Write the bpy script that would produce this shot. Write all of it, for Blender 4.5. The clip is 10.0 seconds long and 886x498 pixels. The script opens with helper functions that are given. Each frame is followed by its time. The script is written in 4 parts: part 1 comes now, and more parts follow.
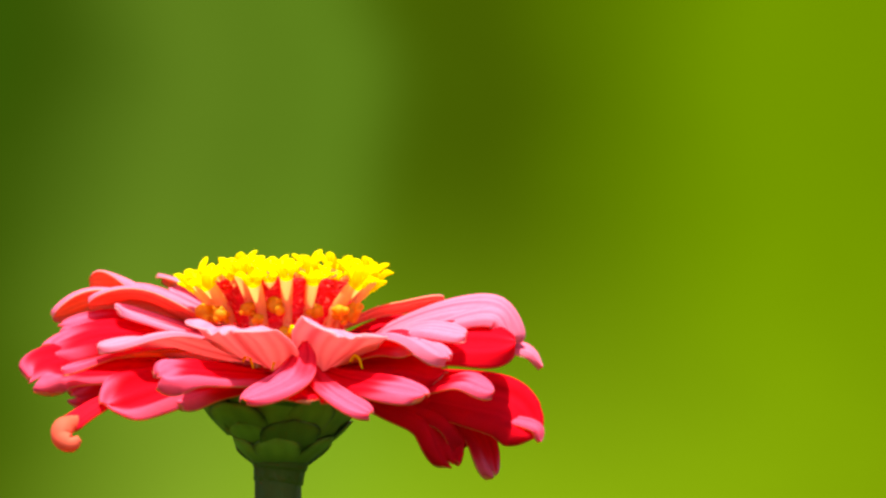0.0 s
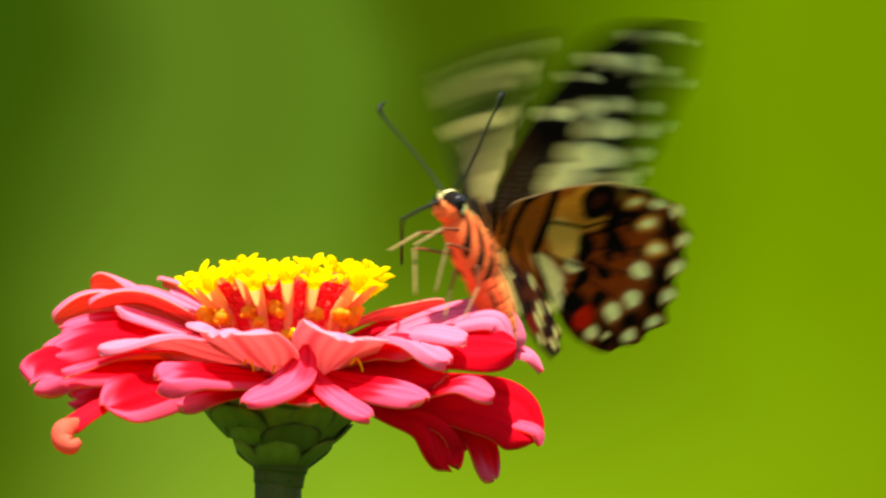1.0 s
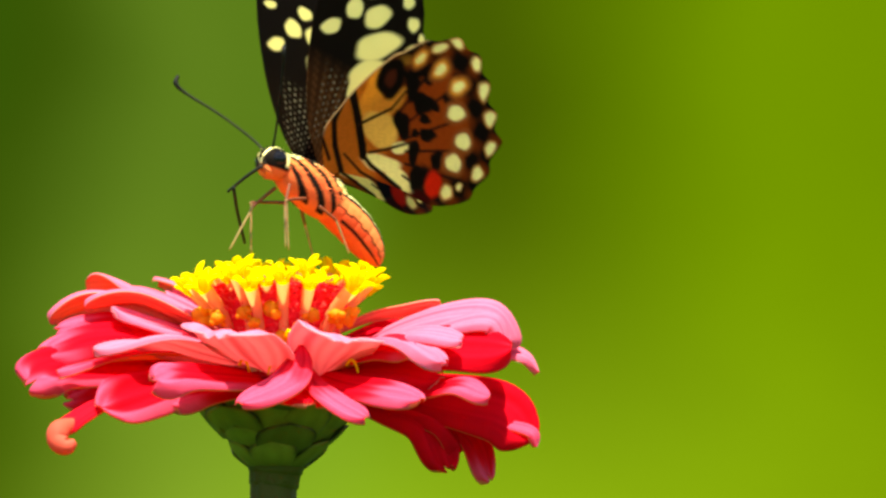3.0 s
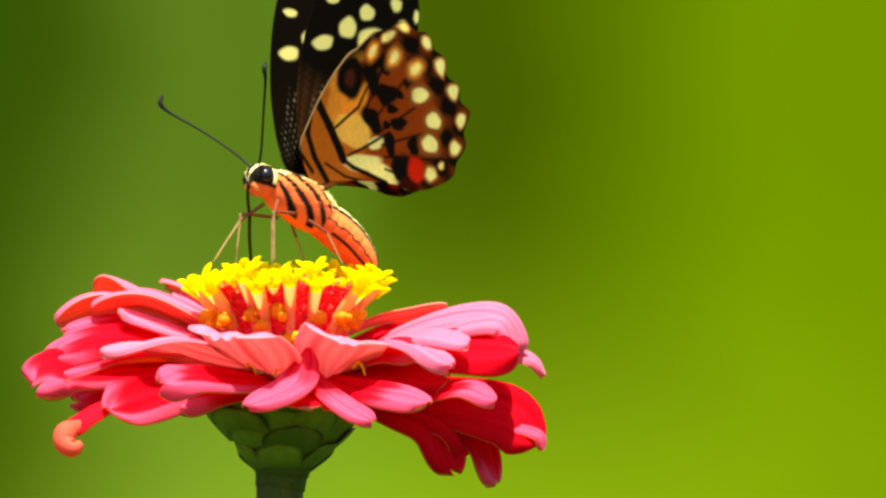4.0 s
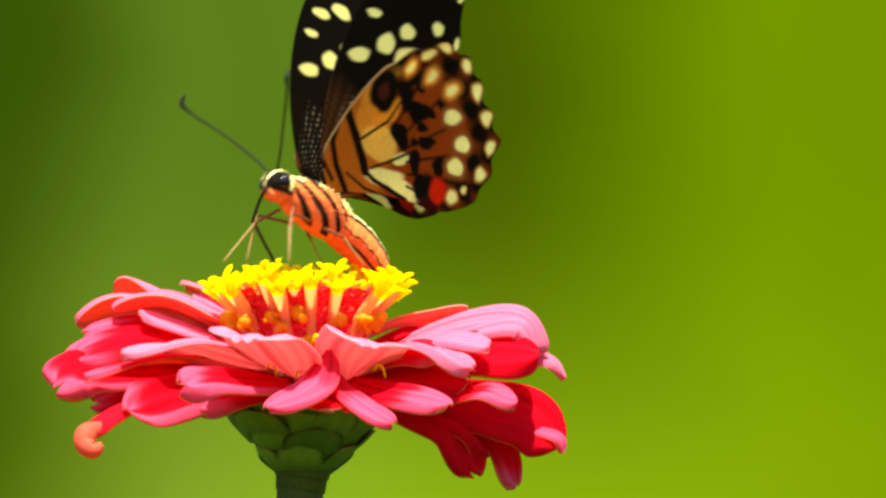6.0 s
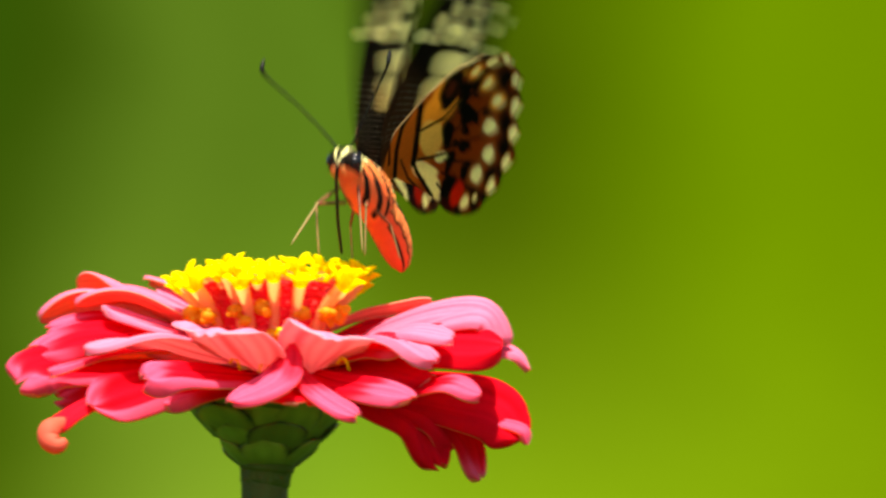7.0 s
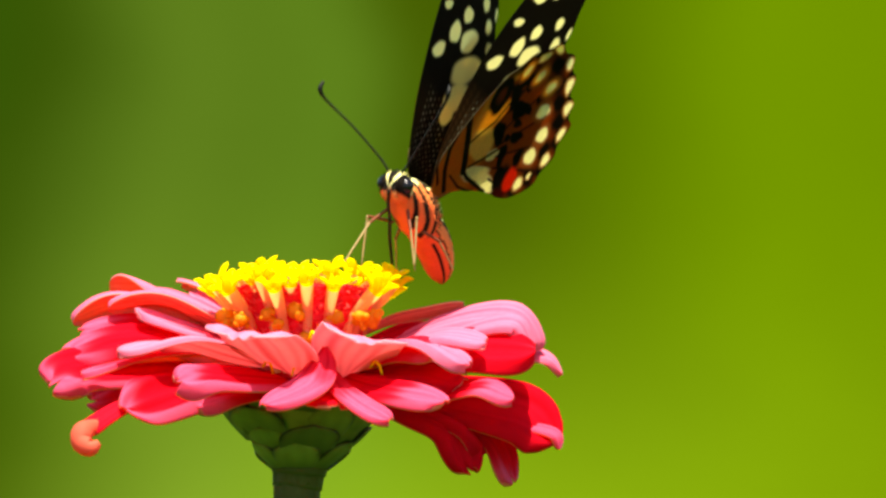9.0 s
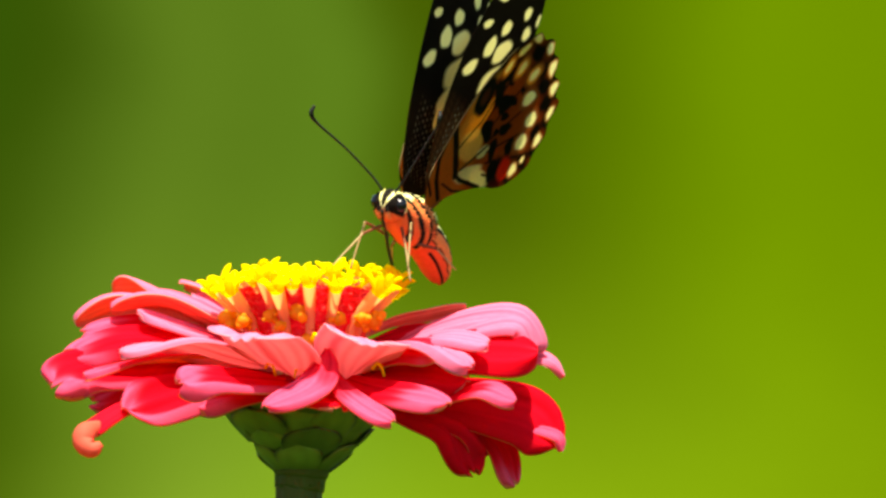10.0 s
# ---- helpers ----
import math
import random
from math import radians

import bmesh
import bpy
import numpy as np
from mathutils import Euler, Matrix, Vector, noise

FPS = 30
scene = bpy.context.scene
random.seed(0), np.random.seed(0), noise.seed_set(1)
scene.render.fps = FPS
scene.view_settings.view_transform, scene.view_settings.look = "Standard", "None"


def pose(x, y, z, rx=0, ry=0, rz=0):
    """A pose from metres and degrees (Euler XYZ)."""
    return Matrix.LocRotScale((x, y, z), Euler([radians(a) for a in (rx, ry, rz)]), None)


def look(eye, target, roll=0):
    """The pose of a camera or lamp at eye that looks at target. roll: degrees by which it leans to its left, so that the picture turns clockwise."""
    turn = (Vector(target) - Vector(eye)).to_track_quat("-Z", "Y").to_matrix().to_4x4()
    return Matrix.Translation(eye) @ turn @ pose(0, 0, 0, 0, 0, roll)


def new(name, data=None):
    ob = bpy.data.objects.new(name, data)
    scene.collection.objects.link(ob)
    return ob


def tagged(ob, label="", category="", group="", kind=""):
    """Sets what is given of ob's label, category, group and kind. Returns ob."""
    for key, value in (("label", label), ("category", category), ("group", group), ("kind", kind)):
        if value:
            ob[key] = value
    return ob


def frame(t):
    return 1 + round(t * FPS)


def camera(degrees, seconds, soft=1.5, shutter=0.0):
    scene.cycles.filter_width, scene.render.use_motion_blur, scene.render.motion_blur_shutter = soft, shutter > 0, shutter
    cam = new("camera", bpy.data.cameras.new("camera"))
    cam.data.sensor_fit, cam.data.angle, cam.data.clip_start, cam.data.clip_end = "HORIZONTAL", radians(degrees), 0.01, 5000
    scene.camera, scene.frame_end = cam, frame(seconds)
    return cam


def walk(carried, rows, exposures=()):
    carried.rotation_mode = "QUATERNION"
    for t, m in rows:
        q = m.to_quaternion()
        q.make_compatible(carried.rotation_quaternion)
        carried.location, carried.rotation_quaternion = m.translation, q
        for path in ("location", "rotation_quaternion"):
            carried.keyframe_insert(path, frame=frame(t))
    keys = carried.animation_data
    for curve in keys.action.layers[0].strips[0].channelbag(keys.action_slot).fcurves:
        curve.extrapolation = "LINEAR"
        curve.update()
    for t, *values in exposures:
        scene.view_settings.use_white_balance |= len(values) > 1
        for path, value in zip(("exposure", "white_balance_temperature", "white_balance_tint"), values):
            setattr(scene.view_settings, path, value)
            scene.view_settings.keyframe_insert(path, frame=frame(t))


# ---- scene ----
# Scale of the picture plane: metres across one unit of the plan (a 7.5 cm flower head spans about 915 units)
S = 0.000082
HEIGHT = 0.60
REACH = 2.0
cam = camera(math.degrees(2 * math.atan(784 * S / REACH)), 10.0, 2.6, 0.8)
cam.data.dof.use_dof = True
cam.data.dof.focus_distance = REACH - 0.006
cam.data.dof.aperture_fstop = cam.data.lens / 1000 / 0.014
walk(cam, [(0, pose(0, -REACH, HEIGHT, 90, 0, 0)), (10, pose(0, -REACH, HEIGHT, 90, 0, 0))], [(0, 1.40, 7050, 10), (10, 1.40, 7050, 10)])

# ---- light ----
SUN_EL, SUN_AZ = 73, 172
world = bpy.data.worlds.new("sky")
scene.world = world
world.use_nodes = True
wn = world.node_tree.nodes
sky = wn.new("ShaderNodeTexSky")
sky.sky_type = "NISHITA"
sky.sun_disc = False
sky.sun_elevation, sky.sun_rotation = radians(SUN_EL), radians(SUN_AZ)
wn["Background"].inputs[1].default_value = 0.10
world.node_tree.links.new(sky.outputs[0], wn["Background"].inputs[0])
lamp = bpy.data.lights.new("sun", "SUN")
lamp.energy, lamp.angle, lamp.color = 4.8, radians(0.5), (1.0, 0.95, 0.86)
sun = new("sun", lamp)
_d = Vector((math.sin(radians(SUN_AZ)) * math.cos(radians(SUN_EL)), math.cos(radians(SUN_AZ)) * math.cos(radians(SUN_EL)), math.sin(radians(SUN_EL))))
sun.matrix_world = look(_d * 20, (0, 0, 0))


# ---- materials ----
def material(name):
    m = bpy.data.materials.new(name)
    m.use_nodes = True
    nt = m.node_tree
    nt.nodes.clear()
    return m, nt, nt.nodes.new("ShaderNodeOutputMaterial")


def node(nt, kind, **values):
    n = nt.nodes.new(kind)
    for k, v in values.items():
        key = int(k[1:]) if k[0] == "i" and k[1:].isdigit() else k.replace("_", " ")
        n.inputs[key].default_value = v
    return n


def ramp(nt, source, *stops):
    r = nt.nodes.new("ShaderNodeValToRGB")
    els = r.color_ramp.elements
    while len(els) < len(stops):
        els.new(0.5)
    for e, (at, col) in zip(els, stops):
        e.position, e.color = at, (*col, 1)
    nt.links.new(source, r.inputs[0])
    return r


def blend(nt, fac, a, b, how="MIX"):
    m = nt.nodes.new("ShaderNodeMix")
    m.data_type, m.blend_type = "RGBA", how
    for sock, v in ((0, fac), (6, a), (7, b)):
        if isinstance(v, (int, float)):
            m.inputs[sock].default_value = v
        elif isinstance(v, tuple):
            m.inputs[sock].default_value = (*v, 1)
        else:
            nt.links.new(v, m.inputs[sock])
    return m.outputs[2]


def leafy(name, colour, glow, through_part, rough=0.5, spec=0.3, grain=900.0, bump=0.15, vary=0.25, attr="", streak=False, gamma=0.8):
    """Thin living tissue: a dull gloss over diffuse colour, with light that comes through."""
    m, nt, out = material(name)
    co = nt.nodes.new("ShaderNodeTexCoord")
    n1 = node(nt, "ShaderNodeTexNoise", Scale=grain, Detail=3.0)
    n2 = node(nt, "ShaderNodeTexNoise", Scale=grain * 0.18, Detail=2.0)
    for n in (n1, n2):
        nt.links.new(co.outputs["Object"], n.inputs["Vector"])
    if attr:
        a = nt.nodes.new("ShaderNodeVertexColor")
        a.layer_name = attr
        base = a.outputs[0]
        g = node(nt, "ShaderNodeGamma", Gamma=gamma)
        nt.links.new(base, g.inputs[0])
        thin = g.outputs[0]
    else:
        base = blend(nt, n2.outputs[0], tuple(c * (1 - vary) for c in colour), tuple(min(1, c * (1 + vary)) for c in colour))
        thin = glow
    if streak:
        a = nt.nodes.new("ShaderNodeVertexColor")
        a.layer_name = "scales"
        base = blend(nt, 1.0, base, a.outputs[0], "MULTIPLY")
        thin = blend(nt, 1.0, glow, a.outputs[0], "MULTIPLY")
    col = blend(nt, 0.3, base, ramp(nt, n1.outputs[0], (0.3, (0.72, 0.72, 0.72)), (0.7, (1.1, 1.1, 1.1))).outputs[0], "MULTIPLY")
    p = node(nt, "ShaderNodeBsdfPrincipled", Roughness=rough)
    p.inputs["Specular IOR Level"].default_value = spec
    nt.links.new(col, p.inputs["Base Color"])
    b = node(nt, "ShaderNodeBump", Strength=bump, Distance=0.0002)
    nt.links.new(n1.outputs[0], b.inputs["Height"])
    nt.links.new(b.outputs[0], p.inputs["Normal"])
    t = nt.nodes.new("ShaderNodeBsdfTranslucent")
    if isinstance(thin, tuple):
        t.inputs[0].default_value = (*thin, 1)
    else:
        nt.links.new(thin, t.inputs[0])
    mix = nt.nodes.new("ShaderNodeMixShader")
    mix.inputs[0].default_value = through_part
    nt.links.new(p.outputs[0], mix.inputs[1])
    nt.links.new(t.outputs[0], mix.inputs[2])
    nt.links.new(mix.outputs[0], out.inputs[0])
    return m


PETAL_TOP = leafy("petal_top", (0.95, 0.158, 0.315), (1.0, 0.012, 0.026), 0.58, 0.8, 0.015, 1200, 0.10, 0.10, streak=True)
CORAL_TOP = leafy("petal_top_coral", (0.96, 0.222, 0.368), (1.0, 0.06, 0.07), 0.42, 0.8, 0.03, 1200, 0.10, 0.10, streak=True)
PETAL_BACK = leafy("petal_back", (0.96, 0.34, 0.19), (1.0, 0.34, 0.18), 0.45, 0.65, 0.15, 1200, 0.10, 0.10, streak=True)
PALE_TOP = leafy("petal_top_pale", (0.97, 0.26, 0.41), (1.0, 0.40, 0.37), 0.45, 0.7, 0.12, 1200, 0.10, 0.10, streak=True)
CORAL_BACK = leafy("petal_back_coral", (0.97, 0.40, 0.45), (1.0, 0.44, 0.46), 0.50, 0.65, 0.15, 1200, 0.15, 0.10, streak=True)
YELLOW = leafy("floret_yellow", (1.0, 0.86, 0.0), (1.0, 0.86, 0.0), 0.52, 0.6, 0.10, 2000, 0.05, 0.06)
TUBE = leafy("floret_tube", (1.0, 0.52, 0.20), (1.0, 0.55, 0.16), 0.62, 0.5, 0.15, 1500, 0.1, 0.2)
ORANGE = leafy("bud_orange", (1.0, 0.46, 0.02), (1.0, 0.46, 0.01), 0.6, 0.5, 0.2, 2500, 0.3, 0.35)
SCARLET = leafy("scale_scarlet", (0.95, 0.03, 0.05), (1.0, 0.02, 0.03), 0.5, 0.6, 0.3, 2600, 0.9, 0.35)
FLUFF = leafy("chaff_pink", (1.0, 0.16, 0.14), (1.0, 0.10, 0.08), 0.55, 0.6, 0.2, 2600, 0.3, 0.35)
BRACT = leafy("bract_green", (0.25, 0.29, 0.045), (0.40, 0.45, 0.07), 0.25, 0.5, 0.3, 700, 0.5, 0.5, streak=True)
STEM = leafy("stem_green", (0.07, 0.085, 0.012), (0.1, 0.15, 0.01), 0.05, 0.5, 0.2, 600, 0.3, 0.4)
WING = leafy("wing_scales", (0, 0, 0), (0, 0, 0), 0.80, 0.55, 0.05, 3500, 0.2, 0.2, attr="scales", gamma=0.60)
FUR = leafy("body_scales", (0, 0, 0), (0, 0, 0), 0.0, 0.8, 0.08, 4000, 0.8, 0.2, attr="scales")
CHITIN = leafy("dark_chitin", (0.010, 0.010, 0.006), (0, 0, 0), 0.0, 0.5, 0.15, 3000, 0.1, 0.3)
LEG = leafy("pale_leg", (0.50, 0.34, 0.13), (0.5, 0.35, 0.1), 0.3, 0.5, 0.3, 3000, 0.2, 0.4)
THIGH = leafy("dark_thigh", (0.20, 0.055, 0.02), (0.2, 0.05, 0.01), 0.1, 0.5, 0.2, 3000, 0.2, 0.5)
EYE = leafy("eye_black", (0.006, 0.005, 0.005), (0, 0, 0), 0.0, 0.25, 0.35, 6000, 0.15, 0.2)

SKY_BLOCK = leafy("sky_block_leaves", (0.03, 0.05, 0.012), (0.03, 0.06, 0.01), 0.1, 0.7, 0.1, 9, 0.8, 0.6)


# ---- mesh helpers ----
def mesh_part(name, verts, faces, mats, parent=None, slots=None, colours=None, label="", smooth=True):
    me = bpy.data.meshes.new(name)
    me.from_pydata([tuple(v) for v in verts], [], faces)
    for m in mats:
        me.materials.append(m)
    if slots is not None:
        me.polygons.foreach_set("material_index", slots)
    me.polygons.foreach_set("use_smooth", [smooth] * len(me.polygons))
    if colours is not None:
        layer = me.color_attributes.new("scales", "FLOAT_COLOR", "POINT")
        layer.data.foreach_set("color", np.concatenate([colours, np.ones((len(colours), 1))], 1).astype(np.float32).ravel())
    me.update()
    ob = new(name, me)
    ob.parent = parent
    if label:
        tagged(ob, label)
    return ob


def spline(points, n):
    """n points evenly in parameter on a Catmull-Rom curve through the given ones."""
    p = np.array(points, float)
    q = np.vstack([2 * p[0] - p[1], p, 2 * p[-1] - p[-2]])
    out = []
    for u in np.linspace(0, len(p) - 1, n):
        k = min(int(u), len(p) - 2)
        f = u - k
        a, b, c, d = q[k:k + 4]
        out.append(0.5 * (2 * b + (c - a) * f + (2 * a - 5 * b + 4 * c - d) * f * f + (3 * b - a - 3 * c + d) * f ** 3))
    return np.array(out)


def unit(v):
    return v / (np.linalg.norm(v, axis=-1, keepdims=True) + 1e-12)


def tube(points, radii, sides=10, n=16, closed=True, squash=1.0):
    """A round body along a curve: vertices, faces, and (s, angle) of each vertex."""
    c = spline(points, n)
    r = spline(np.array(radii, float)[:, None], n)[:, 0]
    t = unit(np.gradient(c, axis=0))
    ref = np.array([0.0, 0.0, 1.0]) if abs(t[0, 2]) < 0.9 else np.array([0.0, 1.0, 0.0])
    verts, sa = [], []
    for i in range(n):
        side = unit(np.cross(t[i], ref))
        up = np.cross(side, t[i])
        ref = up
        for j in range(sides):
            a = 2 * math.pi * j / sides
            verts.append(c[i] + max(r[i], 1e-6) * (math.cos(a) * side * squash + math.sin(a) * up))
            sa.append((i / (n - 1), a))
    faces = [(i * sides + j, i * sides + (j + 1) % sides, (i + 1) * sides + (j + 1) % sides, (i + 1) * sides + j)
             for i in range(n - 1) for j in range(sides)]
    if closed:
        faces += [tuple(range(sides))[::-1], tuple(range((n - 1) * sides, n * sides))]
    return np.array(verts), faces, np.array(sa)


def sheet(top, bottom, nu, nv):
    """Faces of a thin closed leaf made of two grids of nu x nv vertices, and their slots (0 top, 1 bottom and rim)."""
    faces, slots = [], []
    k = nu * nv
    for i in range(nu - 1):
        for j in range(nv - 1):
            a, b, c, d = i * nv + j, i * nv + j + 1, (i + 1) * nv + j + 1, (i + 1) * nv + j
            faces += [(a, d, c, b), (k + a, k + b, k + c, k + d)]
            slots += [0, 1]
    rim = [j for j in range(nv)] + [i * nv + nv - 1 for i in range(1, nu)] + [(nu - 1) * nv + j for j in range(nv - 2, -1, -1)] + [i * nv for i in range(nu - 2, 0, -1)]
    for a, b in zip(rim, rim[1:] + rim[:1]):
        faces.append((a, b, k + b, k + a))
        slots.append(1)
    return np.vstack([top, bottom]), faces, slots


def place(px, py, mm=0.0):
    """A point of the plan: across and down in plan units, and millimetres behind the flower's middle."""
    k = (REACH + mm / 1000) / REACH
    return np.array([(px - 784) * S * k, mm / 1000, HEIGHT + (441 - py) * S * k])


# ---- ground ----
BANK_Y = (-400, -40, -8, -2, 2, 6, 8, 9, 10, 11, 12, 13, 14, 15, 17, 22, 60, 400, 2000)
BANK_Z = (0, 0, 0, 0, 0, 0, 0, 0.02, 0.14, 0.35, 0.65, 1.0, 1.4, 1.8, 2.3, 2.6, 2.8, 3, 3)


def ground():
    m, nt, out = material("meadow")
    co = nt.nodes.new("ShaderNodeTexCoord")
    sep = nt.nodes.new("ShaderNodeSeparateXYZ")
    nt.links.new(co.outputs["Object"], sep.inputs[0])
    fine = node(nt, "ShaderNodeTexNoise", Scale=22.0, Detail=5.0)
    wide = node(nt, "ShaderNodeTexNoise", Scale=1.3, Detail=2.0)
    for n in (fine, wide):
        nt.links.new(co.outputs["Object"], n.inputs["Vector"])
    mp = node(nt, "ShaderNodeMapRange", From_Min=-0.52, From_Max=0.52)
    # slant the colour bands: shift them sideways with distance and a little noise
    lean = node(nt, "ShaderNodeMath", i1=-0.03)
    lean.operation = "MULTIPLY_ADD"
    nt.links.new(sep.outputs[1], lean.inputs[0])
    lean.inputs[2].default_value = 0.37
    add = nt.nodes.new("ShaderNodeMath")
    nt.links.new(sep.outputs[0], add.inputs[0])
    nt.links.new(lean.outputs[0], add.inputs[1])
    band_noise = node(nt, "ShaderNodeMath", i1=0.22)
    band_noise.operation = "MULTIPLY_ADD"
    nt.links.new(wide.outputs[0], band_noise.inputs[0])
    nt.links.new(add.outputs[0], band_noise.inputs[2])
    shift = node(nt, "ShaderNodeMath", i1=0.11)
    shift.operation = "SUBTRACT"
    nt.links.new(band_noise.outputs[0], shift.inputs[0])
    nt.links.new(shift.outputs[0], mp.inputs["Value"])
    # sunlit grass below and shaded growth farther up are painted into these colours
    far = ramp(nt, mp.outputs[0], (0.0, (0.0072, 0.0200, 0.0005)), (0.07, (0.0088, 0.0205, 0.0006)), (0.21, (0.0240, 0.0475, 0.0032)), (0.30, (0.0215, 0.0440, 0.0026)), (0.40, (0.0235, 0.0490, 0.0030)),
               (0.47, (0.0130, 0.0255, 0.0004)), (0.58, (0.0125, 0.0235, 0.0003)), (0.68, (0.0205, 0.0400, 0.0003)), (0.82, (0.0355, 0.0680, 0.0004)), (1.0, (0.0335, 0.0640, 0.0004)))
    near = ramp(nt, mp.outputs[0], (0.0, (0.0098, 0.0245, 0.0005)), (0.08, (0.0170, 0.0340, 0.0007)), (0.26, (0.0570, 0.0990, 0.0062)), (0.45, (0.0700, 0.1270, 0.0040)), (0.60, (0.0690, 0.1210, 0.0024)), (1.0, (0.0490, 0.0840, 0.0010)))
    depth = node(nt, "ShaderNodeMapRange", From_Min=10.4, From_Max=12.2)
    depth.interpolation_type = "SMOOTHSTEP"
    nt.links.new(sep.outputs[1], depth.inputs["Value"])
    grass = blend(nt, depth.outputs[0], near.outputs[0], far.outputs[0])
    # ground out of view round the flower, darkened to cut bounced light
    dim_ground = ramp(nt, wide.outputs[0], (0.3, (0.018, 0.045, 0.006)), (0.7, (0.04, 0.085, 0.010)))
    dim_edge = node(nt, "ShaderNodeMapRange", From_Min=6.5, From_Max=8.5)
    nt.links.new(sep.outputs[1], dim_edge.inputs["Value"])
    col_out = blend(nt, dim_edge.outputs[0], dim_ground.outputs[0], grass)
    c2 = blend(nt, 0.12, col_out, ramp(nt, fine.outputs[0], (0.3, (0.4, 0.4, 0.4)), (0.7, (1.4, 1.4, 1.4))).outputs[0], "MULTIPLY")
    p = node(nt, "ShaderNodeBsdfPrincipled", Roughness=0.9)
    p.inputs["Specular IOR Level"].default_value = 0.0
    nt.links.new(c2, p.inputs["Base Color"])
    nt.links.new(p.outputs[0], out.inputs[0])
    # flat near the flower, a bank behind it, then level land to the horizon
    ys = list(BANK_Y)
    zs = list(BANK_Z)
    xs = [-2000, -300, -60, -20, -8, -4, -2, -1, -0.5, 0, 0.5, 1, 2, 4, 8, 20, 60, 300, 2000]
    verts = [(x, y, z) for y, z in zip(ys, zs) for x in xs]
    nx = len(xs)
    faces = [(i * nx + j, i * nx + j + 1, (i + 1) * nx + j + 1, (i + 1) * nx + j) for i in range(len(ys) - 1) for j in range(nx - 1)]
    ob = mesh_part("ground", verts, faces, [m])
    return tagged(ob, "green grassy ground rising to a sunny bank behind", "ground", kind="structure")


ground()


def grass():
    """Tufts of long grass on the bank, one mesh of many blades."""
    rnd = random.Random(11)
    verts, faces = [], []
    for _ in range(14000):
        y = rnd.uniform(-6.5, 9.5) if rnd.random() < 0.75 else rnd.uniform(13.5, 20)
        x = rnd.uniform(-5.5, 5.5)
        z = float(np.interp(y, BANK_Y, BANK_Z))
        h, w, a = rnd.uniform(0.05, 0.16), rnd.uniform(0.003, 0.006), rnd.uniform(0, 6.28)
        dx, dy = math.cos(a), math.sin(a)
        lean = rnd.uniform(0.1, 0.6) * h
        k = len(verts)
        for s, ww in ((0, 1.0), (0.5, 0.8), (1.0, 0.08)):
            cx, cy, cz = x + dx * lean * s * s, y + dy * lean * s * s, z - 0.01 + h * s * (1 - 0.25 * s)
            verts += [(cx - dy * w * ww, cy + dx * w * ww, cz), (cx + dy * w * ww, cy - dx * w * ww, cz)]
        faces += [(k, k + 1, k + 3, k + 2), (k + 2, k + 3, k + 5, k + 4)]
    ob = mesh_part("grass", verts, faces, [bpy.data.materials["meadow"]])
    return tagged(ob, "long green grass on the lawn and the bank", "grass", kind="stuff")


grass()


def hedge(name, x0, y0, x1, y1, height, label):
    """A lumpy wall with a rounded top, like a clipped hedge, that blocks low sky light."""
    rnd = random.Random(int(x0 * 10 + y0))
    n, m = 60, 16
    along = np.array([x1 - x0, y1 - y0])
    side = np.array([-along[1], along[0]]) / np.hypot(*along)
    verts, faces = [], []
    for i in range(n):
        p = np.array([x0, y0]) + along * i / (n - 1)
        for j in range(m):
            a = math.pi * j / (m - 1)
            w, h = 0.9 * math.cos(a), height * math.sin(a) ** 0.35
            q = p + side * (w + rnd.uniform(-0.12, 0.12))
            verts.append((q[0], q[1], max(0.0, h + rnd.uniform(-0.1, 0.1)) if 0 < j < m - 1 else -0.05))
    faces = [(i * m + j, i * m + j + 1, (i + 1) * m + j + 1, (i + 1) * m + j) for i in range(n - 1) for j in range(m - 1)]
    return tagged(mesh_part(name, verts, faces, [SKY_BLOCK]), label, "hedge", kind="structure")


# unseen hedges, added to hold back sky light from the sides and behind
hedge("sky_block_south", -9, -7.5, 9, -7.5, 1.1, "dark green hedge added out of view to block low sky")
hedge("sky_block_west", -7, -8, -7, 9, 1.4, "dark green hedge added out of view to block low sky")
hedge("sky_block_east", 7, 9, 7, -8, 1.4, "dark green hedge added out of view to block low sky")

# ---- flower ----
ROOT = place(492, 441, 0)
ROOT = np.array([ROOT[0], 0.0, 0.0])
flower = tagged(new("zinnia_flower"), "pink-red zinnia in full bloom with yellow florets", "flower")
flower.location = ROOT


def rel(p):
    return np.asarray(p) - ROOT


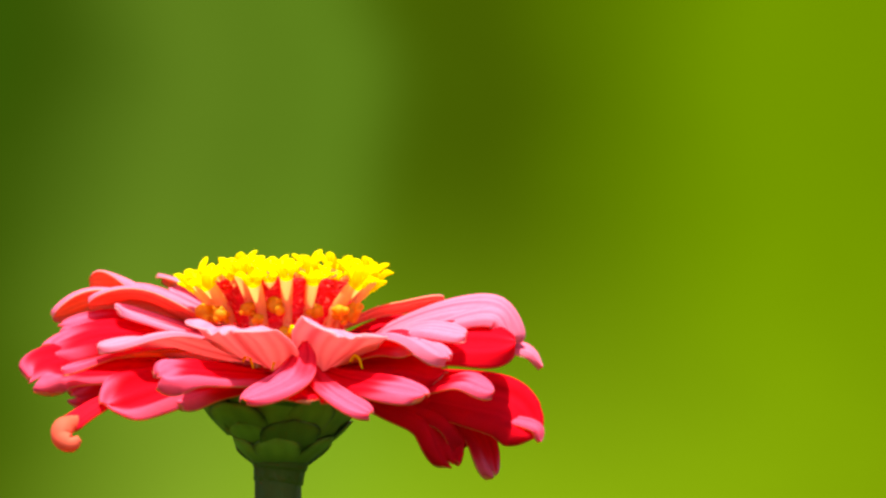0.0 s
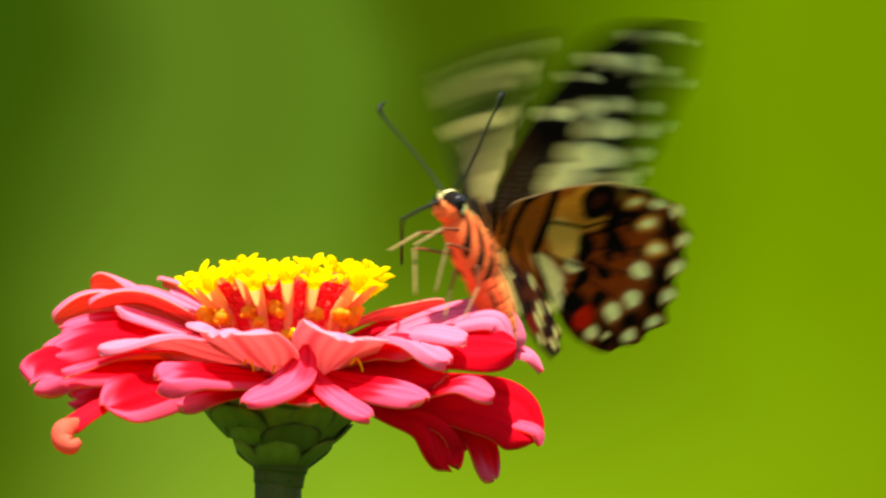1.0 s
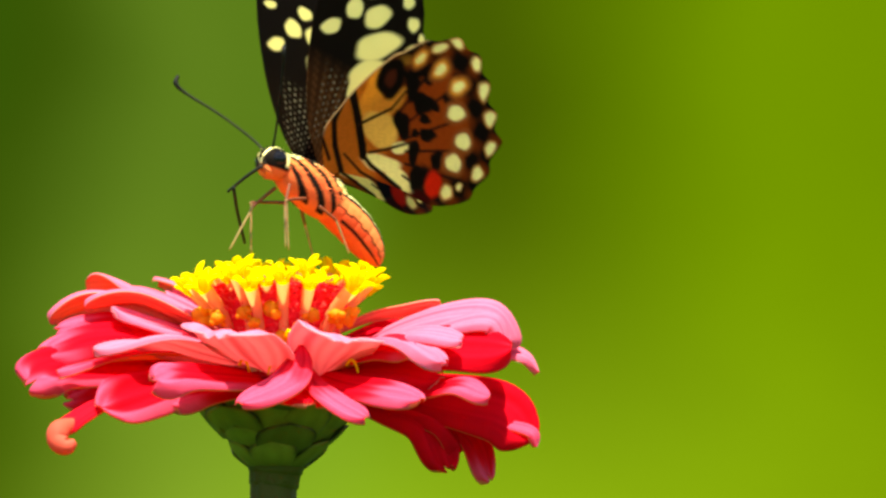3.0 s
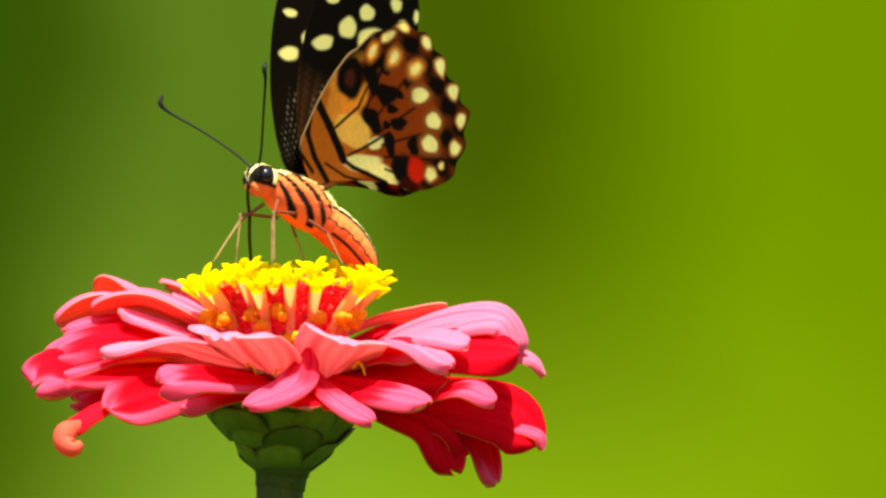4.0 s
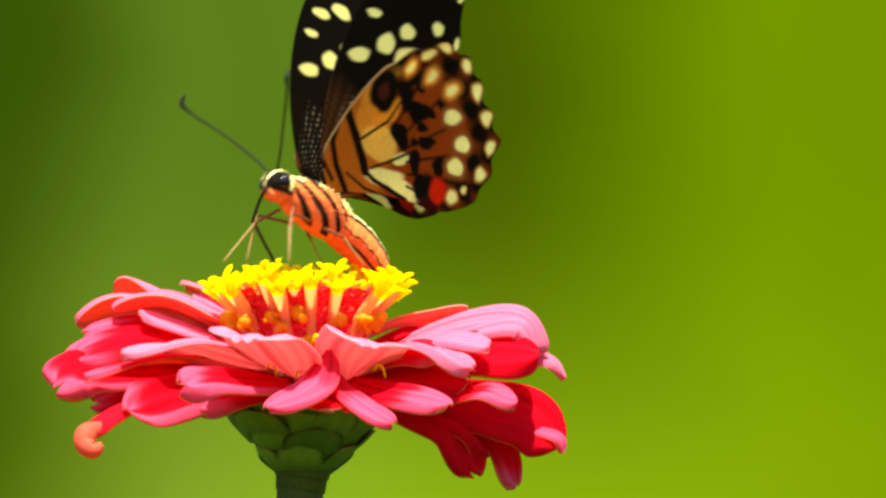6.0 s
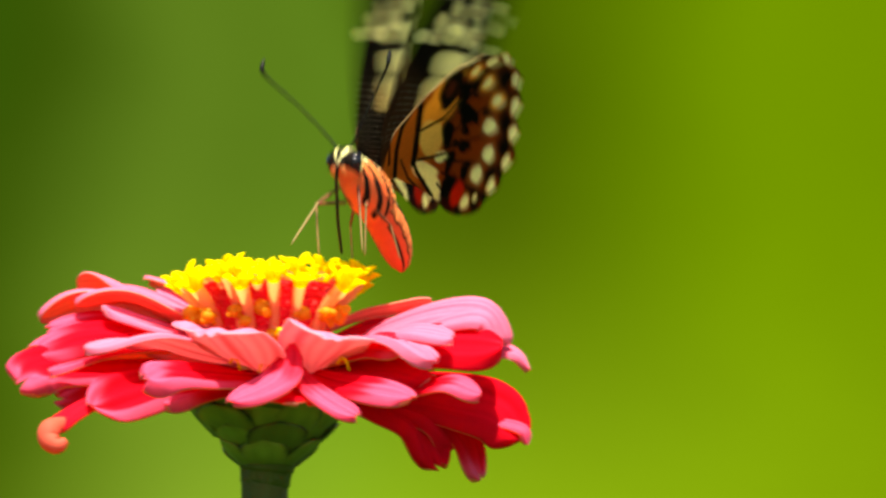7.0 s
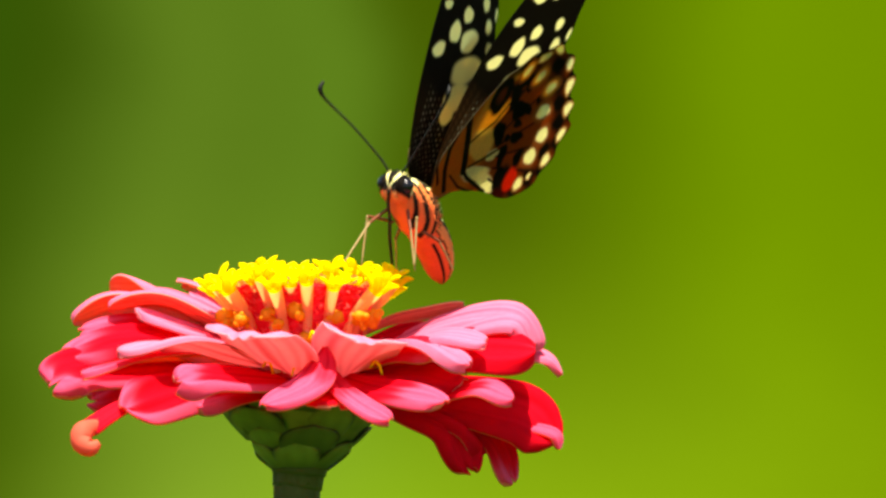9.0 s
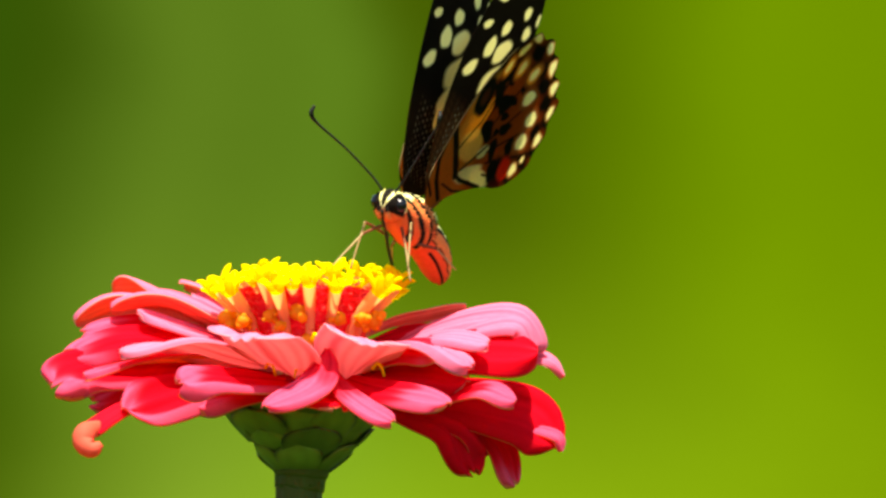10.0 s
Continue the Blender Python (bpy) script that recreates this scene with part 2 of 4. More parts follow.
def petal(points, width, show=(20, 20), cup=0.15, tip=0.0, notch=0.12, base=0.4, fold=0.05, wave=0.0, coral=False, end=0.74, rim=1.1, deep=0.0, pale=0.8, margin=2.0, lip=0.0, label=""):
    """A ray petal on a spine of plan points. show: degrees by which its top turns to the viewer, root to tip;
    cup: rise of the edges; tip: how far the end rolls under; notch: depth of the lobes at the end; deep: strength of
    the painted shade."""
    nu, nv = 34, 29
    s = 1 - (1 - np.linspace(0, 1, nu)) ** 1.7
    fine = rel(spline([place(*q) for q in points], 241))
    c = np.stack([np.interp(s, np.linspace(0, 1, 241), fine[:, k]) for k in range(3)], 1)
    tf = unit(np.gradient(fine, axis=0))
    t = unit(np.stack([np.interp(s, np.linspace(0, 1, 241), tf[:, k]) for k in range(3)], 1))
    h = c[-1] - c[0]
    h[2] = 0
    h = unit(h)
    b0 = np.cross([0, 0, 1.0], h)
    sign = 1 if b0[1] > -0.2 else -1
    rolls = np.interp(s, np.linspace(0, 1, 241), spline(np.array(show, float)[:, None], 241)[:, 0]) * sign
    w = width * S * (base + (1 - base) * np.sin(np.minimum(s / 0.62, 1) * math.pi / 2)) / 2
    w = w * np.sqrt(np.clip(1 - np.clip((s - end) / (1.005 - end), 0, 1) ** 2.4, 0.0, 1))
    top, bottom = [], []
    thick = 0.00014
    for i in range(nu):
        b = unit(b0 - t[i] * np.dot(b0, t[i]))
        n = np.cross(t[i], b)
        r = radians(rolls[i])
        b, n = b * math.cos(r) + n * math.sin(r), n * math.cos(r) - b * math.sin(r)
        for j in range(nv):
            v = 2 * j / (nv - 1) - 1
            late = max(0.0, (s[i] - 0.55) / 0.45)
            lift = cup * v * v * (1 - 1.6 * tip * late) + fold * math.cos(3 * math.pi * v) * s[i] * (1 - late * 0.6) - tip * late ** 2 * 0.8
            lift += (wave + 0.08) * math.sin(6 * s[i] + 2.5 * v + 0.03 * points[-1][0]) * abs(v) * s[i] + 0.004 * math.cos(12 * math.pi * v) * s[i]
            lift += 0.05 * math.sin(11 * s[i] + 5 * v + 0.05 * points[-1][1]) * v * v * late + 0.03 * math.cos(9 * v + 0.07 * points[-1][1]) * late
            lift -= lip * max(0.0, (s[i] - 0.84) / 0.16) ** 1.4
            lift -= rim * max(0.0, abs(v) - 0.62) ** 2 * (1 + s[i])
            back = late ** 3 * (notch * (0.5 - 0.5 * math.cos(2.5 * math.pi * v)) * 0.8 + min(1.0, notch * 10) * (0.035 * math.sin(5 * v + 0.11 * points[-1][0]) + 0.02 * math.sin(13 * v + 0.13 * points[-1][1]))) * width * S
            p = c[i] + b * (v * w[i]) + n * (lift * width * S / 2) - t[i] * back
            top.append(p + n * thick)
            bottom.append(p - n * thick)
    verts, faces, slots = sheet(np.array(top), np.array(bottom), nu, nv)
    # long fine veins; the shade of folds painted as dark lines, strongest towards the root
    s2, v2 = np.repeat(s, nv), np.tile(np.linspace(-1, 1, nv), nu)
    near = -1 if b0[1] > 0 else 1
    k = 0.001 * points[-1][0] + 0.002 * points[-1][1]
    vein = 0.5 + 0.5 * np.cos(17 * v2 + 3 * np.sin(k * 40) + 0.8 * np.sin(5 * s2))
    fold_shade = 0.5 + 0.5 * np.cos(6.5 * v2 + 9 * k)
    tone = 1 - 0.15 * vein ** 3 - 0.38 * fold_shade ** 10 * (1.15 - s2) - 0.12 * (1 - s2) ** 2
    # shade of the petals above painted in as crimson; paler sunlit end, uneven border
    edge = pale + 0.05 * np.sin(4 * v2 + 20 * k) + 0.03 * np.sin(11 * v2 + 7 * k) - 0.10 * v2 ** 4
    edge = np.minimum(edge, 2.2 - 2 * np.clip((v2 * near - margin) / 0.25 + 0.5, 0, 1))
    upper_shade = deep * (1 - 1 / (1 + np.exp(-(s2 - edge) / 0.025)))
    cols = np.stack([tone ** 0.5 * (1 - 0.10 * upper_shade), tone ** 1.6 * (1 - 0.95 * upper_shade), tone ** 1.4 * (1 - 0.91 * upper_shade)], 1)
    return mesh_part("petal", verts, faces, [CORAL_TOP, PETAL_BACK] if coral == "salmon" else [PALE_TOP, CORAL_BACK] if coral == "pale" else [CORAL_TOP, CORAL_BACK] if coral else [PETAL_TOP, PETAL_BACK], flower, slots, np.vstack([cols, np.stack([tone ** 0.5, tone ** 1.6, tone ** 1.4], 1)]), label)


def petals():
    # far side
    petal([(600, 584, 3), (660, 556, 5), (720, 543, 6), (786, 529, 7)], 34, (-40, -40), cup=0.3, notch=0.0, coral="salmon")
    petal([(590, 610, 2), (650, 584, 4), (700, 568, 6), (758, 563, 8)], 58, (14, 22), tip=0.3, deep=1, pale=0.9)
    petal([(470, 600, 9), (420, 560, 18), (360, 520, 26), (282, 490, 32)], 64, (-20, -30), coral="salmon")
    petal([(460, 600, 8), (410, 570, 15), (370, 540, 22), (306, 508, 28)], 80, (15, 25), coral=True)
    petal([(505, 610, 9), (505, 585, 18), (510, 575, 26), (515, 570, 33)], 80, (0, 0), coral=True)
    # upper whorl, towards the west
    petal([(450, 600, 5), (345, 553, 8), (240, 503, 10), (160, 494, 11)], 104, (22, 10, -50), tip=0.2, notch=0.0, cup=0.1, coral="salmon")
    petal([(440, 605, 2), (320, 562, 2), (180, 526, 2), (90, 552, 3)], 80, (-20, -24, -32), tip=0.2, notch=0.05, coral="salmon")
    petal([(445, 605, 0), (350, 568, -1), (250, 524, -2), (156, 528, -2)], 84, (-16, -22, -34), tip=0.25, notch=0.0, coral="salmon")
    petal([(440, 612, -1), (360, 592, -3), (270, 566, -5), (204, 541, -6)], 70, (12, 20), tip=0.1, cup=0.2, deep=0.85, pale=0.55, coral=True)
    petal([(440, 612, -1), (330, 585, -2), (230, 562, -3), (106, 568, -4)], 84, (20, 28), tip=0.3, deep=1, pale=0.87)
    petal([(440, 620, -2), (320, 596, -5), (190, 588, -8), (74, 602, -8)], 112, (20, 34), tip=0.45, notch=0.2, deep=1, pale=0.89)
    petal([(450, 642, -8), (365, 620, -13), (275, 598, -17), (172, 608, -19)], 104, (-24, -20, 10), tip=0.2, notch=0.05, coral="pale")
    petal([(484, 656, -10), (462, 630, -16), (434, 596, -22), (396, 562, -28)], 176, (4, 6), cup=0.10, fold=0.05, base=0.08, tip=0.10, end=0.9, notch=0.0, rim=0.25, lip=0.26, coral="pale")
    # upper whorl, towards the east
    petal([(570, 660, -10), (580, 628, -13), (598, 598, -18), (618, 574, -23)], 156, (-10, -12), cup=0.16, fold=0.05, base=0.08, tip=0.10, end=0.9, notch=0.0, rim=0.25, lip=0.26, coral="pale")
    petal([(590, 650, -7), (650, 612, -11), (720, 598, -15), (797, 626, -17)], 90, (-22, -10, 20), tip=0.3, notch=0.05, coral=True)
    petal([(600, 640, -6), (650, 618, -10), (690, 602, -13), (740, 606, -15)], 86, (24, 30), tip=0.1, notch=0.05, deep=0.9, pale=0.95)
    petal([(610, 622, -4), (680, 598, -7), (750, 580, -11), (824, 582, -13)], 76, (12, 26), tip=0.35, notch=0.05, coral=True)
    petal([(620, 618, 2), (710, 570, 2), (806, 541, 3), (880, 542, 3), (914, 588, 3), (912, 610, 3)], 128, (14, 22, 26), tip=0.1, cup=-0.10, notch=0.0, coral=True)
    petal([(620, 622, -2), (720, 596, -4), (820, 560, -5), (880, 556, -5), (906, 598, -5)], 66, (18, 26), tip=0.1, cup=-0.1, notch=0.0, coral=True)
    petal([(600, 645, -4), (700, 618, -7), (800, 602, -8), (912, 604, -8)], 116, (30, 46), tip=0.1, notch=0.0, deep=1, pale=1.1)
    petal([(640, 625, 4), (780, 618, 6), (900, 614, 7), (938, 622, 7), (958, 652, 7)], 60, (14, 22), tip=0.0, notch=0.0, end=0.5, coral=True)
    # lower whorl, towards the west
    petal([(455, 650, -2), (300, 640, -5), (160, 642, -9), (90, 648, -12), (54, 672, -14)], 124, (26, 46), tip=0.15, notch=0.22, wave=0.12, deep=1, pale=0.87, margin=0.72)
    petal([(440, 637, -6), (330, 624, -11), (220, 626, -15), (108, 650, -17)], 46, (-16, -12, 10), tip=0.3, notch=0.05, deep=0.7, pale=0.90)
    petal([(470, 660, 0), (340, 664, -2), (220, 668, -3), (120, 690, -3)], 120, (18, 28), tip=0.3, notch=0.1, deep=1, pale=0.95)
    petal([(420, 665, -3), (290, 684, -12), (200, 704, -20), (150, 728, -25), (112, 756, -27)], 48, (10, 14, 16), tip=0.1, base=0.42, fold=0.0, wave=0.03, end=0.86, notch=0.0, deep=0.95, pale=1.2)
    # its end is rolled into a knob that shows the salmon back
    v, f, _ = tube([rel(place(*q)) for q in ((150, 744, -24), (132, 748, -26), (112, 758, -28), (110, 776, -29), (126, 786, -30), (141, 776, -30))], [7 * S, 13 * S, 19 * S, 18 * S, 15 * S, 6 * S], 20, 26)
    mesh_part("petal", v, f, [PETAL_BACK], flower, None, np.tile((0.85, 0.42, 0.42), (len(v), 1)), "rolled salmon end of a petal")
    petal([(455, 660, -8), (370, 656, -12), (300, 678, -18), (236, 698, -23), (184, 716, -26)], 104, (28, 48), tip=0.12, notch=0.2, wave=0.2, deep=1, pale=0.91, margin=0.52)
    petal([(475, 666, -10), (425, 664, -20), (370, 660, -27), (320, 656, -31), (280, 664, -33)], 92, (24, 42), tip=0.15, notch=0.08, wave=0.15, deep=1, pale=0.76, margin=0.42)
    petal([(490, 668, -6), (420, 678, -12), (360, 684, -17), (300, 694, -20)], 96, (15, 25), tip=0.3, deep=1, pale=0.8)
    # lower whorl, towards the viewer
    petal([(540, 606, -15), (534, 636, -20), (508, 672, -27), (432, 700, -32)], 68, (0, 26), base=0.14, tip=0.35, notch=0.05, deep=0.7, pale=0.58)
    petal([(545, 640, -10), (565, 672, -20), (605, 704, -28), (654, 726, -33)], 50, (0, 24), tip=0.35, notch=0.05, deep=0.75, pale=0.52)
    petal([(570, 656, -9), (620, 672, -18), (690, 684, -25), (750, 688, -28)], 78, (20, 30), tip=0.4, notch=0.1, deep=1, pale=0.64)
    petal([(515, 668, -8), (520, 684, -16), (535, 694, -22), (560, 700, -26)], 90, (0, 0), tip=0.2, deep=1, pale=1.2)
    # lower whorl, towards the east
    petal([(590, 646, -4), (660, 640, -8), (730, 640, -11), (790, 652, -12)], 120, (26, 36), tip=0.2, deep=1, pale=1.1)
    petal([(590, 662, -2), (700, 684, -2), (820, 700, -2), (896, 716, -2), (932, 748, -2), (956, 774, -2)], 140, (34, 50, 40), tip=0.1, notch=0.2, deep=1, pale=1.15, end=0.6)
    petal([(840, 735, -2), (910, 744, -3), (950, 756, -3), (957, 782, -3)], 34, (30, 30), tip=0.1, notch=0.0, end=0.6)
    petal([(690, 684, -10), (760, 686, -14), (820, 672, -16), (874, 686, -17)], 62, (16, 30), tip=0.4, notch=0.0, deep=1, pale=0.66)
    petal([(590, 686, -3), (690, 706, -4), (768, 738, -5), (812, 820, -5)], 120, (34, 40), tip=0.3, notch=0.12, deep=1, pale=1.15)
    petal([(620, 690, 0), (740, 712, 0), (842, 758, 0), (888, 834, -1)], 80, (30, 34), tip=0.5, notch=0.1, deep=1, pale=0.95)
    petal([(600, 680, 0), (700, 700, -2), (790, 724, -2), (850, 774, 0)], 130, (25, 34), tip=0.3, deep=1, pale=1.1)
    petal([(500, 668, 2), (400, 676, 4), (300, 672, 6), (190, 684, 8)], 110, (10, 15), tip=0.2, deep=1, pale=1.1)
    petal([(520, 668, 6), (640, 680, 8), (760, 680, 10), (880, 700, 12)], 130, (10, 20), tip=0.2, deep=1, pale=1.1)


petals()

TILT = Matrix.Rotation(radians(-3), 3, "X")
CROWN = rel(place(502, 640, 0))


def crown(radius, angle, height):
    """A point over the flower's middle: radius and height in plan units, angle in degrees from east, seen from above."""
    a = radians(angle)
    return CROWN + np.array(TILT @ Vector((radius * S * math.cos(a), radius * S * math.sin(a), height * S)))


def floret(angle, r0, h0, r1, h1, size, seed):
    """A disc floret: a flared tube, yellow above, that opens into five curled yellow lobes."""
    rnd = random.Random(seed)
    p0, p3 = crown(r0, angle, h0), crown(r1, angle + rnd.uniform(-4, 4), h1)
    pm = crown(r0 + (r1 - r0) * 0.30, angle, h0 + (h1 - h0) * 0.58)
    n, sides = 13, 12
    v, f, _ = tube([p0, pm, p3], [7 * S, 8.4 * S, 13.5 * S * size], sides, n, closed=False)
    slots = [1 if k // sides >= 11 else 0 for k in range(len(f))]
    ob = mesh_part("floret", v, f, [TUBE, YELLOW], flower, slots)
    d = unit(unit(p3 - pm) + np.array([0, 0, 1.1]))
    e1 = unit(np.cross(d, [0.3, 0.2, 1.0]))
    e2 = np.cross(d, e1)
    tw = rnd.uniform(0, 6.28)
    verts, faces = [], []
    for k in range(5):
        a = tw + 2 * math.pi * k / 5
        out = math.cos(a) * e1 + math.sin(a) * e2
        side = np.cross(d, out)
        L = 32 * S * size * rnd.uniform(0.85, 1.15)
        bend = rnd.uniform(0.10, 0.62)
        ring, nl = [], 10
        for i in range(nl):
            s = i / (nl - 1)
            c = p3 + out * (12 * S * size + L * (0.30 * s + 0.42 * s * s)) + d * (L * (1.0 * s - bend * s * s) - 7 * S)
            w = 8.2 * S * size * (0.9 + 0.2 * math.sin(s * 3)) * math.sqrt(max(0.02, 1 - max(0, (s - 0.7) / 0.3) ** 2))
            up = unit(d * (1 - 0.8 * s) + out * -0.3)
            for j in range(8):
                q = 2 * math.pi * j / 8
                ring.append(c + side * w * math.cos(q) + up * w * 0.5 * math.sin(q))
        b0 = len(verts)
        verts += ring
        faces += [(b0 + i * 8 + j, b0 + i * 8 + (j + 1) % 8, b0 + (i + 1) * 8 + (j + 1) % 8, b0 + (i + 1) * 8 + j) for i in range(nl - 1) for j in range(8)]
        faces.append(tuple(b0 + (nl - 1) * 8 + j for j in range(8)))
    mesh_part("corolla", verts, faces, [YELLOW], ob, label="bright yellow five-lobed corolla")
    return ob


def disc():
    # the scarlet chaffy column in the middle
    rnd = random.Random(5)
    core, f, sa = tube([crown(0, 0, -40), crown(0, 0, 30), crown(0, 0, 90), crown(0, 0, 140)], [68 * S, 88 * S, 110 * S, 118 * S], 72, 60)
    for i in range(len(core)):
        core[i] += rnd.uniform(-1, 1) * 3.2 * S
    mesh_part("chaff_cone", core, f, [SCARLET], flower, label="scarlet fuzzy chaff between the florets")
    verts, faces = [], []
    for _ in range(1500):
        a, h = rnd.uniform(0, 360), rnd.uniform(-20, 150)
        rad = np.interp(h, (-40, 30, 90, 150), (72, 92, 116, 124))
        p, q = crown(rad, a, h), crown(rad + rnd.uniform(5, 13), a + rnd.uniform(-5, 5), h + rnd.uniform(-4, 12))
        w = unit(np.cross(q - p, [0.2, 0.3, 1.0])) * rnd.uniform(1.2, 2.8) * S
        m = (p + q) / 2 + np.array([rnd.uniform(-3, 3), rnd.uniform(-3, 3), rnd.uniform(-2, 3)]) * S
        b = len(verts)
        verts += [p - w, p + w, m + w, m - w, q]
        faces += [(b, b + 1, b + 2, b + 3), (b + 3, b + 2, b + 4)]
    tagged(mesh_part("chaff", verts, faces, [FLUFF, SCARLET], flower, [i // 2 % 2 for i in range(len(faces))], label="fine red and pink chaff"), kind="stuff")
    k = 0
    for count, r0, h0, r1, h1, size, turn in ((18, 88, -14, 162, 150, 0.92, 15), (11, 72, 30, 118, 160, 0.95, 0), (6, 50, 60, 72, 160, 1.0, 4), (3, 20, 80, 32, 160, 1.0, 0)):
        for i in range(count):
            rnd = random.Random(k * 7 + 1)
            floret(turn + 360 * i / count + rnd.uniform(-6, 6), r0, h0, r1 + rnd.uniform(-14, 12), h1 + rnd.uniform(-12, 14), size * rnd.uniform(0.85, 1.15), k)
            k += 1
    for i, (a, r, h, sz) in enumerate(((200, 150, 85, 20), (215, 135, 80, 16), (238, 120, 88, 15), (262, 112, 95, 19), (272, 112, 45, 15), (300, 115, 85, 17), (318, 135, 85, 17), (326, 145, 82, 20), (250, 128, 70, 12), (288, 118, 62, 12))):
        bud(a, r, h, sz, i)


def bud(angle, r, h, size, seed):
    """An unopened disc floret: a crumpled orange knob with small beads on it."""
    rnd = random.Random(seed + 50)
    verts, faces = [], []
    c0 = crown(r, angle, h)
    for b in range(9):
        off = np.array([rnd.uniform(-1, 1), rnd.uniform(-1, 0.6), rnd.uniform(-1, 0.8)]) * size * 0.75 * S if b else np.zeros(3)
        rad = size * S * (0.8 if b == 0 else rnd.uniform(0.22, 0.5))
        v, f, _ = tube([c0 + off - (0, 0, rad), c0 + off - (0, 0, rad * 0.5), c0 + off + (0, 0, rad * 0.5), c0 + off + (0, 0, rad)], [0.1 * rad, 0.9 * rad, 0.9 * rad, 0.1 * rad], 8, 7)
        faces += [tuple(x + len(verts) for x in fc) for fc in f]
        verts += list(v)
    mesh_part("flower_bud", verts, faces, [ORANGE], flower, label="crumpled orange unopened floret")


def stamens():
    for k, (px, py, dx) in enumerate(((430, 640, 14), (500, 644, -14), (512, 588, 10), (620, 640, 16))):
        p = rel(place(px, py, -13))
        v, f, _ = tube([p, p + np.array([dx * 0.5, -10, 10]) * S, p + np.array([dx, -18, 4]) * S, p + np.array([dx * 1.3, -22, -12]) * S], [2.6 * S, 2.8 * S, 2.6 * S, 1.6 * S], 8, 14)
        mesh_part("stamen", v, f, [YELLOW], flower, label="thin curled yellow stamen")


def calyx():
    v, f, _ = tube([rel(place(505, 664)), rel(place(505, 735)), rel(place(502, 775)), rel(place(498, 800)), rel(place(495, 830))], [138 * S, 108 * S, 74 * S, 55 * S, 48 * S], 40, 20)
    mesh_part("receptacle", v, f, [STEM], flower, label="green cone of the calyx")
    rows = ((10, 148, 674, 116, 742, 104), (9, 128, 702, 92, 770, 102), (8, 100, 738, 66, 794, 88), (6, 72, 776, 48, 820, 72))
    for ri, (n, r1, y1, r0, y0, w) in enumerate(rows):
        for k in range(n):
            a = 2 * math.pi * (k + 0.5 * (ri % 2)) / n + 0.15 * math.sin(5.1 * k + ri)
            jit = random.Random(ri * 31 + k)
            bract(a, r0, y0 + jit.uniform(-5, 5), r1 + jit.uniform(-3, 9), y1 + jit.uniform(-12, 8), w * jit.uniform(0.85, 1.15), jit.uniform(0.55, 1.25))


def bract(a, r0, y0, r1, y1, w, shade):
    """One scale of the calyx: broad, round-ended, hugging the cone, with a dark dry margin and a darker base."""
    out = np.array([math.cos(a), math.sin(a), 0])
    side = np.array([-math.sin(a), math.cos(a), 0])
    top, bot, cols = [], [], []
    c0, c1 = rel(place(498, y0)), rel(place(505, y1))
    nu, nv = 15, 11
    for i in range(nu):
        s = i / (nu - 1)
        c = c0 + (c1 - c0) * s
        r = (r0 + (r1 - r0) * s + 2 + 6 * s + 12 * s * s + 8 * math.sin(s * 3.0)) * S
        ww = w * S * (0.72 + 0.28 * math.sin(s * 2.2)) * math.sqrt(max(0.004, 1 - max(0, (s - 0.5) / 0.5) ** 2.2)) / 2 * 1.12
        for j in range(nv):
            v = 2 * j / (nv - 1) - 1
            p = c + out * (r - 13 * S * v * v) + side * v * ww
            top.append(p + out * 2 * S)
            bot.append(p - out * 2 * S)
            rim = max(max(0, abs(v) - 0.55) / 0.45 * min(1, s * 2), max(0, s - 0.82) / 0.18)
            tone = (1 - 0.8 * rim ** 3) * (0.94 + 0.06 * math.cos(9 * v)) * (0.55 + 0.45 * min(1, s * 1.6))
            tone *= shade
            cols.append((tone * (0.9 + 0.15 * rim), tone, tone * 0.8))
    v, f, sl = sheet(np.array(top), np.array(bot), nu, nv)
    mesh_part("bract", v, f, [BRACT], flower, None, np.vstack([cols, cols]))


def stem():
    v, f, sa = tube([rel(place(495, 806)), rel(place(493, 850)), rel(place(491, 900)), rel(place(492, 2500)), ROOT * 0 + (0, 0, -0.02)], [50 * S, 43 * S, 41 * S, 40 * S, 44 * S], 40, 60)
    mid = {}
    for i, (s, a) in enumerate(sa):
        ring = i // 40
        mid.setdefault(ring, core_of(v, ring))
        v[i] = mid[ring] + (v[i] - mid[ring]) * (1 + 0.035 * math.cos(9 * a))
    mesh_part("stem", v, f, [STEM], flower, label="dark green ribbed stem")


def core_of(v, ring):
    return v[ring * 40:ring * 40 + 40].mean(axis=0)


disc()
stamens()
calyx()
stem()

# ---- butterfly ----
CREAM, ORANGE_C, OCHRE, PALE, BRICK, BLACK, RED = (0.97, 0.91, 0.37), (0.72, 0.20, 0.015), (0.86, 0.38, 0.04), (0.95, 0.62, 0.12), (0.42, 0.070, 0.006), (0.010, 0.007, 0.004), (0.90, 0.03, 0.006)
butterfly = tagged(new("butterfly"), "black, cream and orange swallowtail butterfly feeding on the flower", "butterfly")


def soft(x):
    return np.clip(x, 0, 1)


